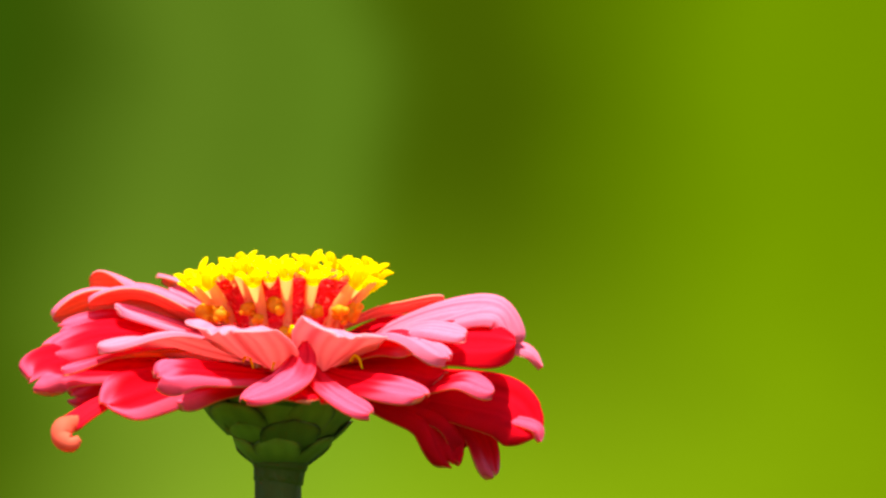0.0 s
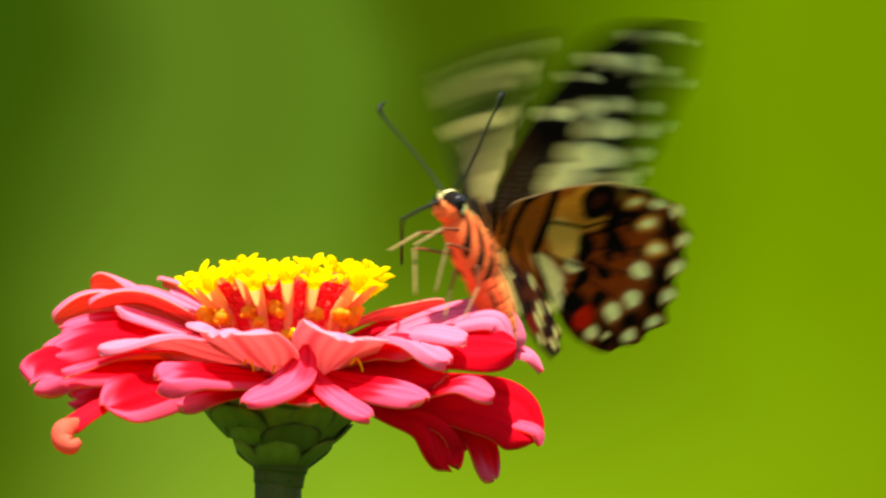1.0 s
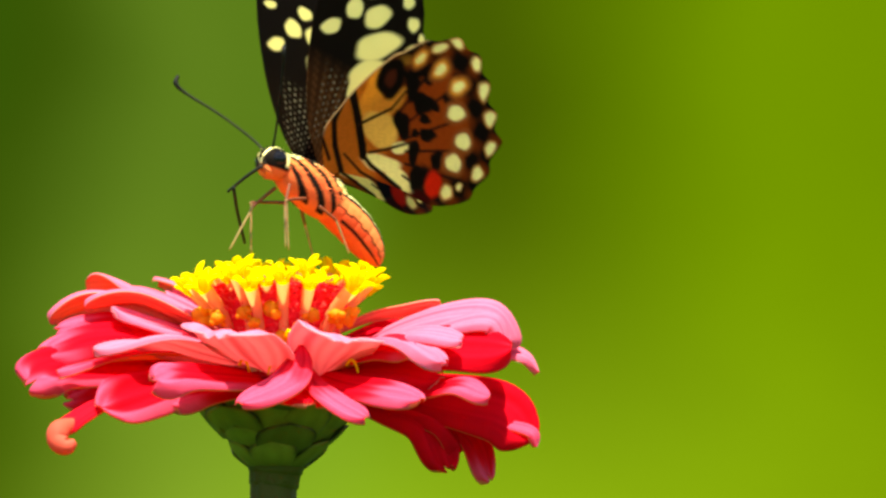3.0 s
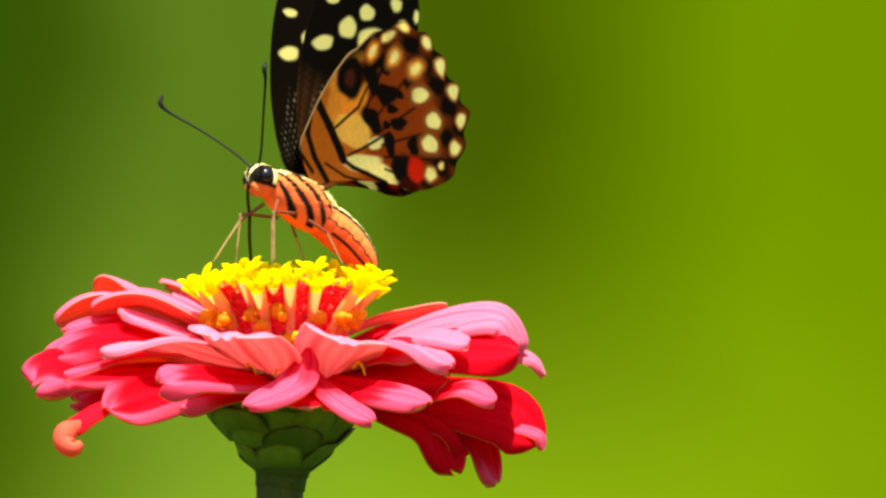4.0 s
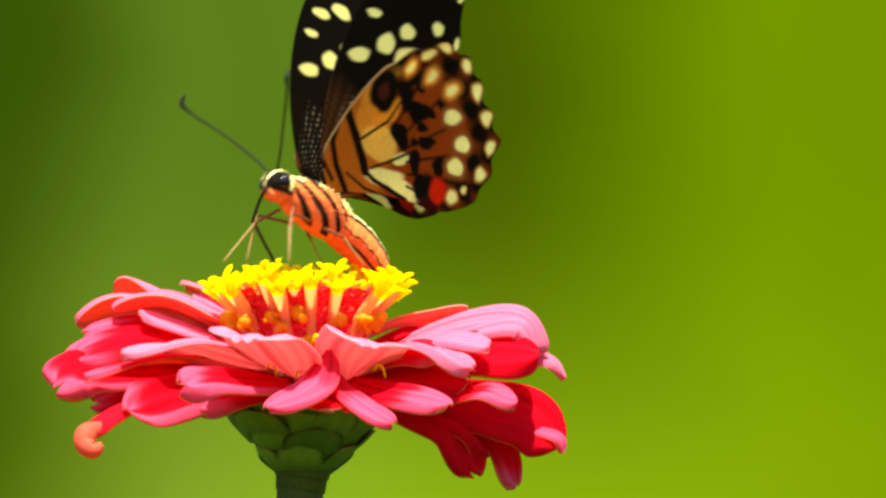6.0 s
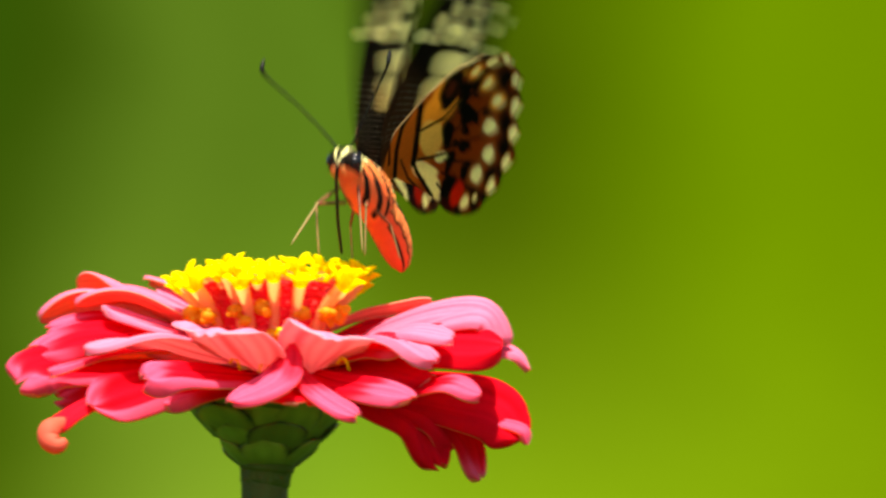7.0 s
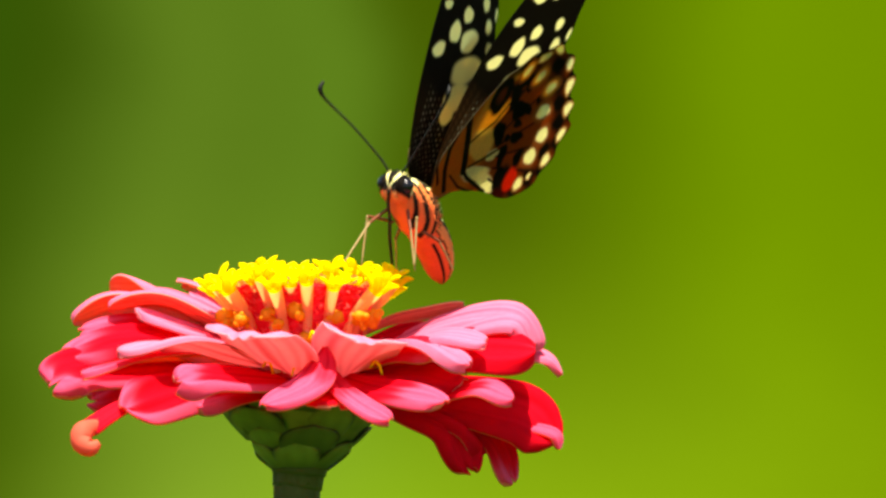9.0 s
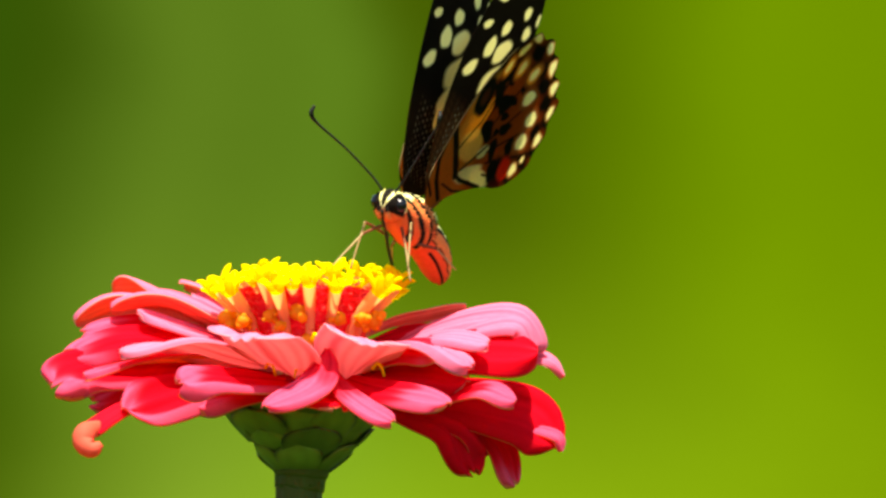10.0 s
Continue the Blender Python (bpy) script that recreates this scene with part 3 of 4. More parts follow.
def dab(col, a, b, spots, tint, edge=0.25, rough=0.05):
    """Lay oval spots (a, b, half-length, half-width, turn) of one tint, with slightly uneven borders, on a field of colours."""
    for a0, b0, ra, rb, turn in spots:
        c, s = math.cos(radians(turn)), math.sin(radians(turn))
        u, v = ((a - a0) * c + (b - b0) * s) / ra, (-(a - a0) * s + (b - b0) * c) / rb
        th = np.arctan2(v, u)
        r = np.hypot(u, v) * (1 + rough * np.sin(3 * th + 0.7 * a0) + 0.6 * rough * np.sin(5 * th + 0.9 * b0))
        k = soft((1 - r) / edge + 0.5)[:, None]
        col[:] = col * (1 - k) + np.array(tint) * k


def line(col, a, b, pts, half, tint, edge=2.5):
    """A stroke through points (a, b) of a given half-width."""
    for (a0, b0), (a1, b1) in zip(pts, pts[1:]):
        da, db = a1 - a0, b1 - b0
        f = np.clip(((a - a0) * da + (b - b0) * db) / (da * da + db * db), 0, 1)
        d = np.hypot(a - a0 - f * da, b - b0 - f * db)
        k = soft((half - d) / edge + 0.5)[:, None]
        col[:] = col * (1 - k) + np.array(tint) * k


HIND_LEAD = [(0, 6), (-26, 40), (-44, 78), (-31, 127), (-11, 180), (25, 248), (68, 301), (122, 345), (173, 362), (230, 342), (270, 302), (310, 266), (330, 246)]
HIND_TRAIL = [(0, -6), (22, 24), (60, 38), (110, 54), (180, 68), (222, 70), (267, 84), (310, 120), (330, 177), (330, 246)]
FORE_LEAD = [(-8, 6), (-40, 40), (-72, 90), (-102, 190), (-112, 310), (-94, 430), (-44, 525), (4, 562)]
FORE_TRAIL = [(6, -4), (70, 60), (130, 140), (176, 225), (172, 270), (146, 340), (112, 430), (66, 515), (4, 562)]
HIND_BLACK = ((103, 242, 30, 15, 119), (127, 277, 20, 13, 114), (140, 225, 26, 19, 14), (116, 170, 28, 17, -36), (157, 202, 9, 13, 96), (176, 180, 19, 12, 22), (163, 138, 24, 12, 107),
              (187, 262, 16, 13, 107), (216, 150, 19, 14, 95), (192, 102, 22, 20, 107), (150, 170, 9, 8, 0), (170, 232, 9, 8, 0), (182, 296, 12, 10, 60))
HIND_OCHRE = ((30, 170, 35, 24, 64), (78, 193, 39, 16, 65), (76, 291, 35, 15, 56), (28, 210, 30, 20, 60))
HIND_CREAM = ((131, 131, 20, 11, 34), (104, 86, 46, 15, 18), (152, 82, 32, 15, 0), (188, 70, 20, 9, -9))
HIND_SUB = ((96, 292, 22, 12, 65), (146, 296, 22, 15, 66), (196, 288, 22, 16, 52), (214, 244, 22, 17, 26), (252, 207, 20, 18, 14), (251, 163, 21, 19, 5))
HIND_MARGIN = ((125, 329, 20, 11, 43), (156, 352, 19, 8, 13), (211, 340, 16, 11, -15), (249, 306, 19, 13, -48), (286, 270, 17, 14, -35), (314, 225, 16, 13, 96), (309, 172, 17, 14, 85), (262, 110, 17, 15, 65), (284, 132, 9, 8, 60))
FORE_SPOTS = ((-68, 262, 25, 13, 36), (-24, 314, 22, 18, 50), (8, 360, 18, 14, 30), (34, 321, 34, 19, 38), (52, 272, 58, 23, 34), (42, 214, 46, 24, 42), (28, 178, 26, 20, 55), (-60, 405, 22, 11, 24), (-16, 440, 22, 16, 12), (-76, 345, 17, 8, 24), (-16, 508, 16, 9, 30))
FORE_MARGIN = ((66, 405, 13, 12, 0), (96, 374, 13, 13, 0), (120, 340, 13, 13, 0), (136, 288, 17, 17, 0), (38, 470, 11, 10, 0), (20, 530, 7, 7, 0), (80, 480, 6, 11, 20), (116, 405, 6, 11, 20), (146, 322, 6, 11, 20), (168, 256, 6, 11, 10), (150, 230, 13, 11, 0))


def hind_under(a, b, edge):
    col = np.tile(np.array(ORANGE_C), (len(a), 1))
    k = soft((np.hypot(a + 20, b - 90) - 118) / 24)[:, None]
    col = col * (1 - k) + np.array(BRICK) * k
    dab(col, a, b, HIND_OCHRE, OCHRE, 0.35)
    dab(col, a, b, ((74, 138, 45, 31, 6),), PALE, 0.22)
    dab(col, a, b, HIND_CREAM, CREAM, 0.3)
    # the black outer band
    out = soft((np.hypot(a, b - 60) - 175) / 30) * soft((a + 0.5 * b - 150) / 50)
    k = (soft((66 - edge) / 10) * out)[:, None]
    k = k * soft(0.9 + 0.5 * np.sin(a * 0.09 + 1.3) * np.sin(b * 0.11))[:, None]
    col = col * (1 - k) + np.array(BLACK) * k
    # the cell's thick black bars and the veins
    line(col, a, b, ((-20, 166), (18, 130), (50, 94), (60, 80)), 9.5, BLACK)
    line(col, a, b, ((-31, 142), (-31, 100), (-8, 64), (28, 30)), 6.5, BLACK)
    line(col, a, b, ((-49, 100), (-42, 62), (-8, 36)), 4, BLACK)
    line(col, a, b, ((58, 80), (85, 72), (120, 70), (165, 66)), 4.2, BLACK)
    for vein in (((37, 135), (81, 183), (95, 224)), ((71, 90), (106, 115), (155, 156)), ((37, 135), (24, 120)), ((20, 60), (70, 50), (120, 54)), ((95, 224), (120, 260), (140, 310))):
        line(col, a, b, vein, 2.6, (0.03, 0.012, 0.006))
    for q in (0.10, 0.32, 0.54, 0.76, 0.98, 1.2):
        line(col, a, b, ((100 * math.cos(q) + 60, 100 * math.sin(q) + 80), (270 * math.cos(q) + 40, 270 * math.sin(q) + 60)), 2.4, (0.02, 0.01, 0.006))
    dab(col, a, b, HIND_BLACK, BLACK, 0.25, 0.10)
    dab(col, a, b, ((52, 229, 38, 31, 85),), BLACK, 0.2, 0.06)
    dab(col, a, b, ((52, 229, 16, 12, 85),), (0.12, 0.025, 0.01), 0.6)
    dab(col, a, b, ((229, 108, 24, 19, 107),), RED, 0.4)
    dab(col, a, b, ((214, 72, 26, 13, 14),), (0.07, 0.006, 0.004), 0.4)
    dab(col, a, b, [(p, q, u * 1.3, w * 1.3, t) for p, q, u, w, t in HIND_SUB], (0.40, 0.11, 0.02), 0.3)
    dab(col, a, b, [(p, q, u * 0.95, w * 0.95, t) for p, q, u, w, t in HIND_SUB[:3]], OCHRE, 0.4)
    dab(col, a, b, [(p, q, u * 0.62, w * 0.55, t) for p, q, u, w, t in HIND_SUB[:3]], CREAM, 0.5)
    dab(col, a, b, [(p, q, u * 0.86, w * 0.80, t) for p, q, u, w, t in HIND_SUB[3:]], CREAM, 0.3)
    dab(col, a, b, HIND_MARGIN, (0.62, 0.25, 0.05), 0.35)
    dab(col, a, b, [(p, q, u * 0.75, w * 0.72, t) for p, q, u, w, t in HIND_MARGIN], CREAM, 0.45)
    # fine dusting of darker and lighter scales
    dust = 1 + 0.14 * np.sin(a * 0.61 + 3 * np.sin(b * 0.17)) * np.sin(b * 0.53 + 2 * np.sin(a * 0.23))
    col = col * dust[:, None]
    # pale leading edge: a thin rim light painted into the scales
    k = soft((4 - edge) / 2)[:, None] * soft((40 - a + 0.25 * b - 20) / 20)[:, None] * soft((b - 60) / 20)[:, None]
    return col * (1 - k) + np.array((0.50, 0.34, 0.15)) * k


def hind_upper(a, b, edge):
    """Like the underside, but dusky black where that is orange or brick."""
    col = hind_under(a, b, edge)
    pale = soft((col[:, 1] - 0.22) / 0.2)[:, None]
    return col * (0.35 + 0.65 * pale)


def fore_any(a, b, edge, dots):
    col = np.tile(np.array(BLACK), (len(a), 1))
    # rows of pale specks that fan out from the root
    fan = np.arctan2(a + 42, b + 40)
    lane = fan / 0.062
    spot = np.hypot((lane - np.round(lane)) / 0.24, ((b / 13 + 0.5 * np.round(lane)) % 1 - 0.5) / 0.26)
    k = soft((1 - spot) * 3) * soft((200 - b) / 25) * soft((b - 45) / 20) * soft((45 - a) / 12) * soft((a + 62) / 10) * soft(0.75 + 0.6 * np.sin(b * 0.11 + 2.0 * np.round(lane)))
    k = dots * k[:, None]
    col = col * (1 - k) + np.array((0.62, 0.58, 0.34)) * k
    dab(col, a, b, FORE_SPOTS, CREAM, 0.25, 0.05)
    dab(col, a, b, FORE_MARGIN, CREAM, 0.4)
    return col


def fore_under(a, b, edge):
    col = fore_any(a, b, edge, 0.55)
    # brown root with long dark veins and short rungs between them
    fan = np.arctan2(a + 42, b + 40)
    lane = fan / 0.11
    k = soft((215 - b) / 60) * soft((b - 10) / 20) * soft((70 - a) / 20)
    rung = 0.55 + 0.45 * np.sin(b * 0.45 + 1.5 * np.round(lane))
    vein = soft((np.abs(lane - np.round(lane)) - 0.16) * 8)
    tone = np.array((0.26, 0.095, 0.025))[None, :] * (0.35 + 0.65 * rung * vein)[:, None]
    paint = 0.62 * k[:, None]
    pale = soft((col[:, 1] - 0.1) / 0.1)[:, None]
    col = col * (1 - paint * (1 - pale)) + tone * paint * (1 - pale)
    k = (soft((100 - b - 0.2 * a) / 40) * soft((a + 25) / 20) * soft((np.abs(lane - np.round(lane)) - 0.12) * 8))[:, None]
    return col * (1 - k) + np.array((0.50, 0.13, 0.025)) * k


def fore_upper(a, b, edge):
    return fore_any(a, b, edge, 0.6)


def wing(name, lead, trail, upper, under, side, bow, label):
    nu, nv = 220, 130
    L, T = spline(lead, nu), spline(trail, nu)
    # even out both borders by length
    def even(c):
        d = np.r_[0, np.cumsum(np.hypot(*np.diff(c, axis=0).T))]
        u = np.linspace(0, d[-1], nu)
        return np.stack([np.interp(u, d, c[:, 0]), np.interp(u, d, c[:, 1])], 1)
    L, T = even(L), even(T)
    v = np.linspace(0, 1, nv)[None, :, None]
    g = (L[:, None] * (1 - v) + T[:, None] * v).reshape(-1, 2)
    a, b = g[:, 0], g[:, 1]
    rim = np.vstack([L, T[::-1]])
    edge = np.min(np.hypot(a[:, None] - rim[None, :, 0], b[:, None] - rim[None, :, 1]), axis=1)
    # scalloped outer border
    z = -bow * (b / 300) ** 2 * 26 + 4 * np.sin(a / 60) * soft(b / 150)
    deep = 1 - soft(edge / 30)
    wavy = 1 + (0.015 if name == "hindwing" else 0.006) * np.cos(np.arctan2(a, b) * (47 if name == "hindwing" else 70)) * deep * soft((np.hypot(a, b) - 230) / 60) * soft((a + 0.1 * b) / 60)
    xyz = np.stack([-a * wavy * S, side * b * wavy * S, z * S], 1)
    off = np.array([0, 0, 0.00005])
    verts, faces, slots = sheet(xyz + off, xyz - off, nu, nv)
    if side < 0:
        faces = [f[::-1] for f in faces]
    cols = np.vstack([upper(a, b, edge), under(a, b, edge)])
    return mesh_part(name, verts, faces, [WING], butterfly, None, cols, label)


HINGE = (0.0, 20 * S, 24 * S)
fore_l = wing("forewing", FORE_LEAD, FORE_TRAIL, fore_upper, fore_under, 1, 0.5, "black forewing with cream spots")
fore_r = wing("forewing", FORE_LEAD, FORE_TRAIL, fore_upper, fore_under, -1, 0.5, "black forewing with cream spots")
hind_l = wing("hindwing", HIND_LEAD, HIND_TRAIL, hind_upper, hind_under, 1, 0.3, "orange and cream hindwing with black spots and a red mark")
hind_r = wing("hindwing", HIND_LEAD, HIND_TRAIL, hind_upper, hind_under, -1, 0.3, "orange and cream hindwing with black spots and a red mark")


def pile(sa, paint):
    return np.array([paint(s, math.sin(a), math.cos(a)) for s, a in sa])


def striped(s, up, sd):
    """Orange below, black and cream lengthwise bands, black back."""
    if up > 0.92:
        return (0.30, 0.10, 0.03)
    if up > 0.66:
        return CREAM if s < 0.85 and up < 0.86 else BLACK
    wob = 0.03 * math.sin(40 * s)
    if up > 0.36:
        return BLACK
    if -0.34 + wob < up < -0.24 + wob or (abs(up + 0.72) < 0.05 and s > 0.25):
        return BLACK
    return (0.88, 0.24, 0.06) if up > -0.3 else (0.92, 0.12, 0.035)


def thorax_paint(s, up, sd):
    if up > 0.78:
        return BLACK if abs(sd) < 0.16 or abs(s - 0.42) < 0.06 or abs(s - 0.72) < 0.04 else CREAM
    k = s + 0.30 * up
    if up > -0.95 and min(abs(k - 0.20), abs(k - 0.42), abs(k - 0.64), abs(k - 0.86)) < 0.052:
        return BLACK
    if up > 0.5 and (s < 0.3 or s > 0.66):
        return CREAM
    return (0.90, 0.17, 0.045) if up < 0.1 else (0.86, 0.25, 0.06)


def head_paint(s, up, sd):
    if up < -0.5:
        return (0.90, 0.19, 0.05)
    if s < 0.34 and abs(sd) > 0.5 and up > -0.3:
        return CREAM
    if abs(abs(sd) - 0.42) < 0.15:
        return CREAM
    return BLACK if up > -0.1 or abs(sd) > 0.3 else (0.40, 0.08, 0.02)


def U(*p):
    return np.array(p, float) * S


def ringed(v, sides, depth, count):
    """Shallow grooves between the rings of a body."""
    n = len(v) // sides
    for i in range(n):
        ring = v[i * sides:(i + 1) * sides]
        mid = ring.mean(axis=0)
        f = (i / (n - 1) * count) % 1
        v[i * sides:(i + 1) * sides] = mid + (ring - mid) * (1 - depth * max(0.0, 1 - min(f, 1 - f) / 0.16))
    return v


def hairs(name, v, sa, sides, count, length, paint, seed, label, keep):
    """Short hairs that lie back over a body, each one a thin blade."""
    rnd = random.Random(seed)
    n = len(v) // sides
    mids = v.reshape(n, sides, 3).mean(axis=1)
    verts, faces, cols = [], [], []
    while len(faces) < count:
        i = rnd.randrange(1, n - 2) * sides + rnd.randrange(sides)
        s, a = sa[i]
        if not keep(s, math.sin(a)):
            continue
        ring = i // sides
        out, back = unit(v[i] - mids[ring]), unit(mids[ring + 1] - mids[ring])
        L = length * S * rnd.uniform(0.6, 1.3)
        w = np.cross(out, back) * 0.9 * S
        tip = v[i] + (out * rnd.uniform(0.3, 0.75) + back * rnd.uniform(0.4, 0.8) + np.cross(out, back) * rnd.uniform(-0.35, 0.35)) * L
        mid = v[i] + out * 0.5 * L * 0.7 + back * 0.2 * L
        k = len(verts)
        verts += [v[i] - w, v[i] + w, mid + w * 0.8, mid - w * 0.8, tip]
        faces += [(k, k + 1, k + 2, k + 3), (k + 3, k + 2, k + 4)]
        c = np.array(paint(s, math.sin(a), math.cos(a))) * rnd.uniform(0.75, 1.1)
        cols += [c] * 5
    tagged(mesh_part(name, verts, faces, [FUR], butterfly, None, np.array(cols), label), kind="stuff")


# when the far foreleg reaches out, seconds and share
FAR_STEP = [(6.7, 0), (6.9, 1), (8.2, 1), (8.4, 0.4)]
# where the legs leave the body, how far their knees stand out and how long they are
LEGS = ((78, 18, -18, 12, 118), (40, 22, -32, 52, 112), (6, 22, -34, 12, 100))
legs = []
suckers = []
# seconds, the plan point across at which the proboscis dips into the florets, and how far it is bent forward
SIP = [(1.0, 712, 1), (1.1, 690, 0.8), (1.3, 592, 0), (1.5, 594, 0.1), (1.7, 596, 1), (1.9, 590, 0), (2.0, 588, 0.1), (2.1, 569, 1), (2.3, 524, 0.2), (2.5, 518, 0), (2.6, 490, 0.6), (2.7, 468, 1),
       (3.8, 439, 0), (4.5, 461, 0), (4.8, 450, 0.1), (4.9, 412, 0.9), (5.0, 410, 1), (5.1, 412, 0.9), (5.3, 420, 0), (5.5, 421, 0), (6.8, 592, 1), (6.9, 600, 0.6), (7.0, 606, 0.05), (7.1, 623, 0), (7.5, 640, 0),
       (8.0, 621, 0), (8.2, 626, 0), (8.4, 639, 0.8), (8.7, 664, 0.8), (8.8, 672, 0.8), (9.0, 694, 0), (9.5, 668, 0), (10.0, 693, 0)]


def insect_body():
    v, f, sa = tube([U(100, 0, 12), U(84, 0, 13), U(50, 0, 8), U(5, 0, 2), U(-30, 0, -6), U(-52, 0, -12)], [10 * S, 27 * S, 39 * S, 44 * S, 39 * S, 28 * S], 72, 90, squash=0.85)
    mesh_part("thorax", v, f, [FUR], butterfly, None, pile(sa, thorax_paint), "orange furry thorax with black bands")
    hairs("hair", v, sa, 72, 2400, 8, thorax_paint, 3, "short cream, black and orange hair", lambda s, up: up > -0.2)
    v, f, sa = tube([U(-10, 0, -6), U(-45, 0, -12), U(-95, 0, -26), U(-138, 0, -48), U(-163, 0, -66), U(-174, 0, -78)], [28 * S, 35 * S, 36 * S, 31 * S, 20 * S, 5 * S], 72, 90, squash=0.92)
    ringed(v, 72, 0.045, 8)
    mesh_part("abdomen", v, f, [FUR], butterfly, None, pile(sa, striped), "orange abdomen with black and cream stripes")
    v, f, sa = tube([U(84, 0, 14), U(94, 0, 14), U(112, 0, 14), U(126, 0, 10), U(136, 0, 4)], [20 * S, 27 * S, 29 * S, 21 * S, 5 * S], 48, 40)
    mesh_part("head", v, f, [FUR], butterfly, None, pile(sa, head_paint), "black and cream striped head")
    hairs("hair", v, sa, 48, 600, 5, head_paint, 4, "short cream and black hair", lambda s, up: 0.05 < s < 0.9)
    for sd in (1, -1):
        v, f, sa = tube([U(113, sd * 10, 17), U(113, sd * 15, 17), U(113, sd * 26, 17), U(113, sd * 32, 17), U(113, sd * 34, 17)], [8 * S, 14 * S, 13 * S, 7.5 * S, 1 * S], 24, 16)
        mesh_part("eye", v, f, [EYE], butterfly, label="glossy black compound eye")
        v, f, sa = tube([U(122, sd * 9, 32), *((U(138, 30, 60), U(172, 66, 108), U(202, 98, 150), U(214, 106, 168), U(210, 103, 182)) if sd > 0 else (U(140, -30, 56), U(188, -70, 92), U(238, -108, 120), U(256, -118, 134), U(256, -116, 150)))], [2.2 * S, 2.0 * S, 2.0 * S, 2.5 * S, 4.4 * S, 2.6 * S], 8, 40)
        mesh_part("antenna", v, f, [CHITIN], butterfly, label="thin black clubbed antenna")
        v, f, sa = tube([U(112, sd * 7, -6), U(126, sd * 8, -6), U(133, sd * 8, 2), U(134, sd * 7, 12)], [5 * S, 5 * S, 4 * S, 1.5 * S], 10, 12)
        mesh_part("palp", v, f, [FUR], butterfly, None, np.array([(0.85, 0.25, 0.07) if s < 0.6 else BLACK for s, _ in sa]), "small orange palp with a black tip")
    for name, length, label in (("proboscis", 72, "black proboscis reaching down"), ("proboscis_tip", 122, "slender end of the proboscis")):
        v, f, sa = tube([U(0, 0, 3), U(2, 0, -length * 0.4), U(1, 0, -length * 0.8), U(0, 0, -length - 3)], [3.2 * S, 3.1 * S, 2.9 * S, 2.7 * S], 8, 16)
        suckers.append(mesh_part(name, v, f, [CHITIN], butterfly, label=label))
    for k, (_, _, _, knee, length) in enumerate(LEGS):
        for sd in (1, -1):
            length += 24 if k == 0 and sd < 0 else 0
            v, f, sa = tube([U(0, 0, 0), U(knee * 0.5, 0, -length * 0.17), U(knee, 0, -length * 0.36), U(knee * 0.94, 0, -length * 0.42), U(knee * 0.5, 0, -length * 0.70), U(0, 0, -length)], [3.2 * S, 2.8 * S, 2.4 * S, 2.0 * S, 1.7 * S, 1.2 * S], 8, 30)
            legs.append((mesh_part("leg", v, f, [LEG, THIGH], butterfly, [1 if s < 0.42 else 0 for s, _ in (sa[q[0]] for q in f)], label="thin jointed leg, dark thigh and pale shin"), k, sd))


insect_body()


def tread(body, k, side, t):
    """Pose of a leg on the body: from its root towards its foothold on the florets, or dangling in flight."""
    x0, y0, z0, knee, length = LEGS[k]
    root = Vector((x0 * S, side * y0 * S, z0 * S))
    hip = body @ root
    head = (body.to_3x3() @ Vector((1, 0, 0))).normalized()
    if t < 1.35:
        way = head * (0.9 - 0.3 * k) + Vector((0, 0, -0.8))
    else:
        across = (body.to_3x3() @ Vector((0, side, 0))).normalized()
        foot = Vector(place(0, 462, 0))
        reach = (96 if side < 0 else 36, 70, -52)[k]
        foot.x = hip.x + (head.x * reach + across.x * 26) * S
        foot.y = hip.y + (head.y * reach + across.y * 26) * S
        if k == 0 and side < 0:
            foot.x -= 48 * S * at(FAR_STEP, t)
        way = foot - hip
    z = -(body.to_3x3().inverted() @ way).normalized()
    y = z.cross(Vector((0.9, 0.3 * side, 0.5)) if k < 2 else Vector((-0.7, 0.7 * side, 0.2))).normalized()
    m = Matrix((y.cross(z), y, z)).transposed().to_4x4()
    return Matrix.Translation(root) @ m


def sip(body, t):
    """Poses of the proboscis' two halves on the body: bent at the elbow, then down between the florets."""
    root = Vector((134 * S, 0, -2 * S))
    base = body @ root
    head = (body.to_3x3() @ Vector((1, 0, 0))).normalized()
    if t < 0.95:
        goal, bend = base + head * 60 * S - Vector((0, 0, 120 * S)), 0.3
    else:
        goal, bend = Vector(place(at(SIP, t), 462, 2)), at(SIP, t, 2)
    way = (goal - base).normalized().lerp(Vector((-0.88, 0.0, -0.42)), bend).normalized()
    elbow = base + way * 72 * S
    out = []
    for start, d in ((base, way), (elbow, (goal - elbow).normalized())):
        z = -(body.to_3x3().inverted() @ d).normalized()
        y = z.cross(Vector((1, 0, 0.4))).normalized()
        out.append(Matrix.Translation(body.inverted() @ start) @ Matrix((y.cross(z), y, z)).transposed().to_4x4())
    return out


def fly(px, py, mm, yaw, pitch, roll):
    """Pose of the butterfly: thorax at a plan point; yaw 0 heads west, 90 to the viewer; pitch raises the head."""
    m = Matrix.Rotation(radians(180 + yaw), 4, "Z") @ Matrix.Rotation(radians(-pitch), 4, "Y") @ Matrix.Rotation(radians(roll), 4, "X")
    return Matrix.Translation(place(px, py, mm)) @ m


def beat(up, sweep, side, lift=0.0):
    """Pose of a wing on the body: raised by up degrees, swept back by sweep degrees."""
    return Matrix.Translation((HINGE[0], side * HINGE[1], HINGE[2] - lift)) @ Matrix.Rotation(radians(side * up), 4, "X") @ Matrix.Rotation(radians(side * sweep), 4, "Z")


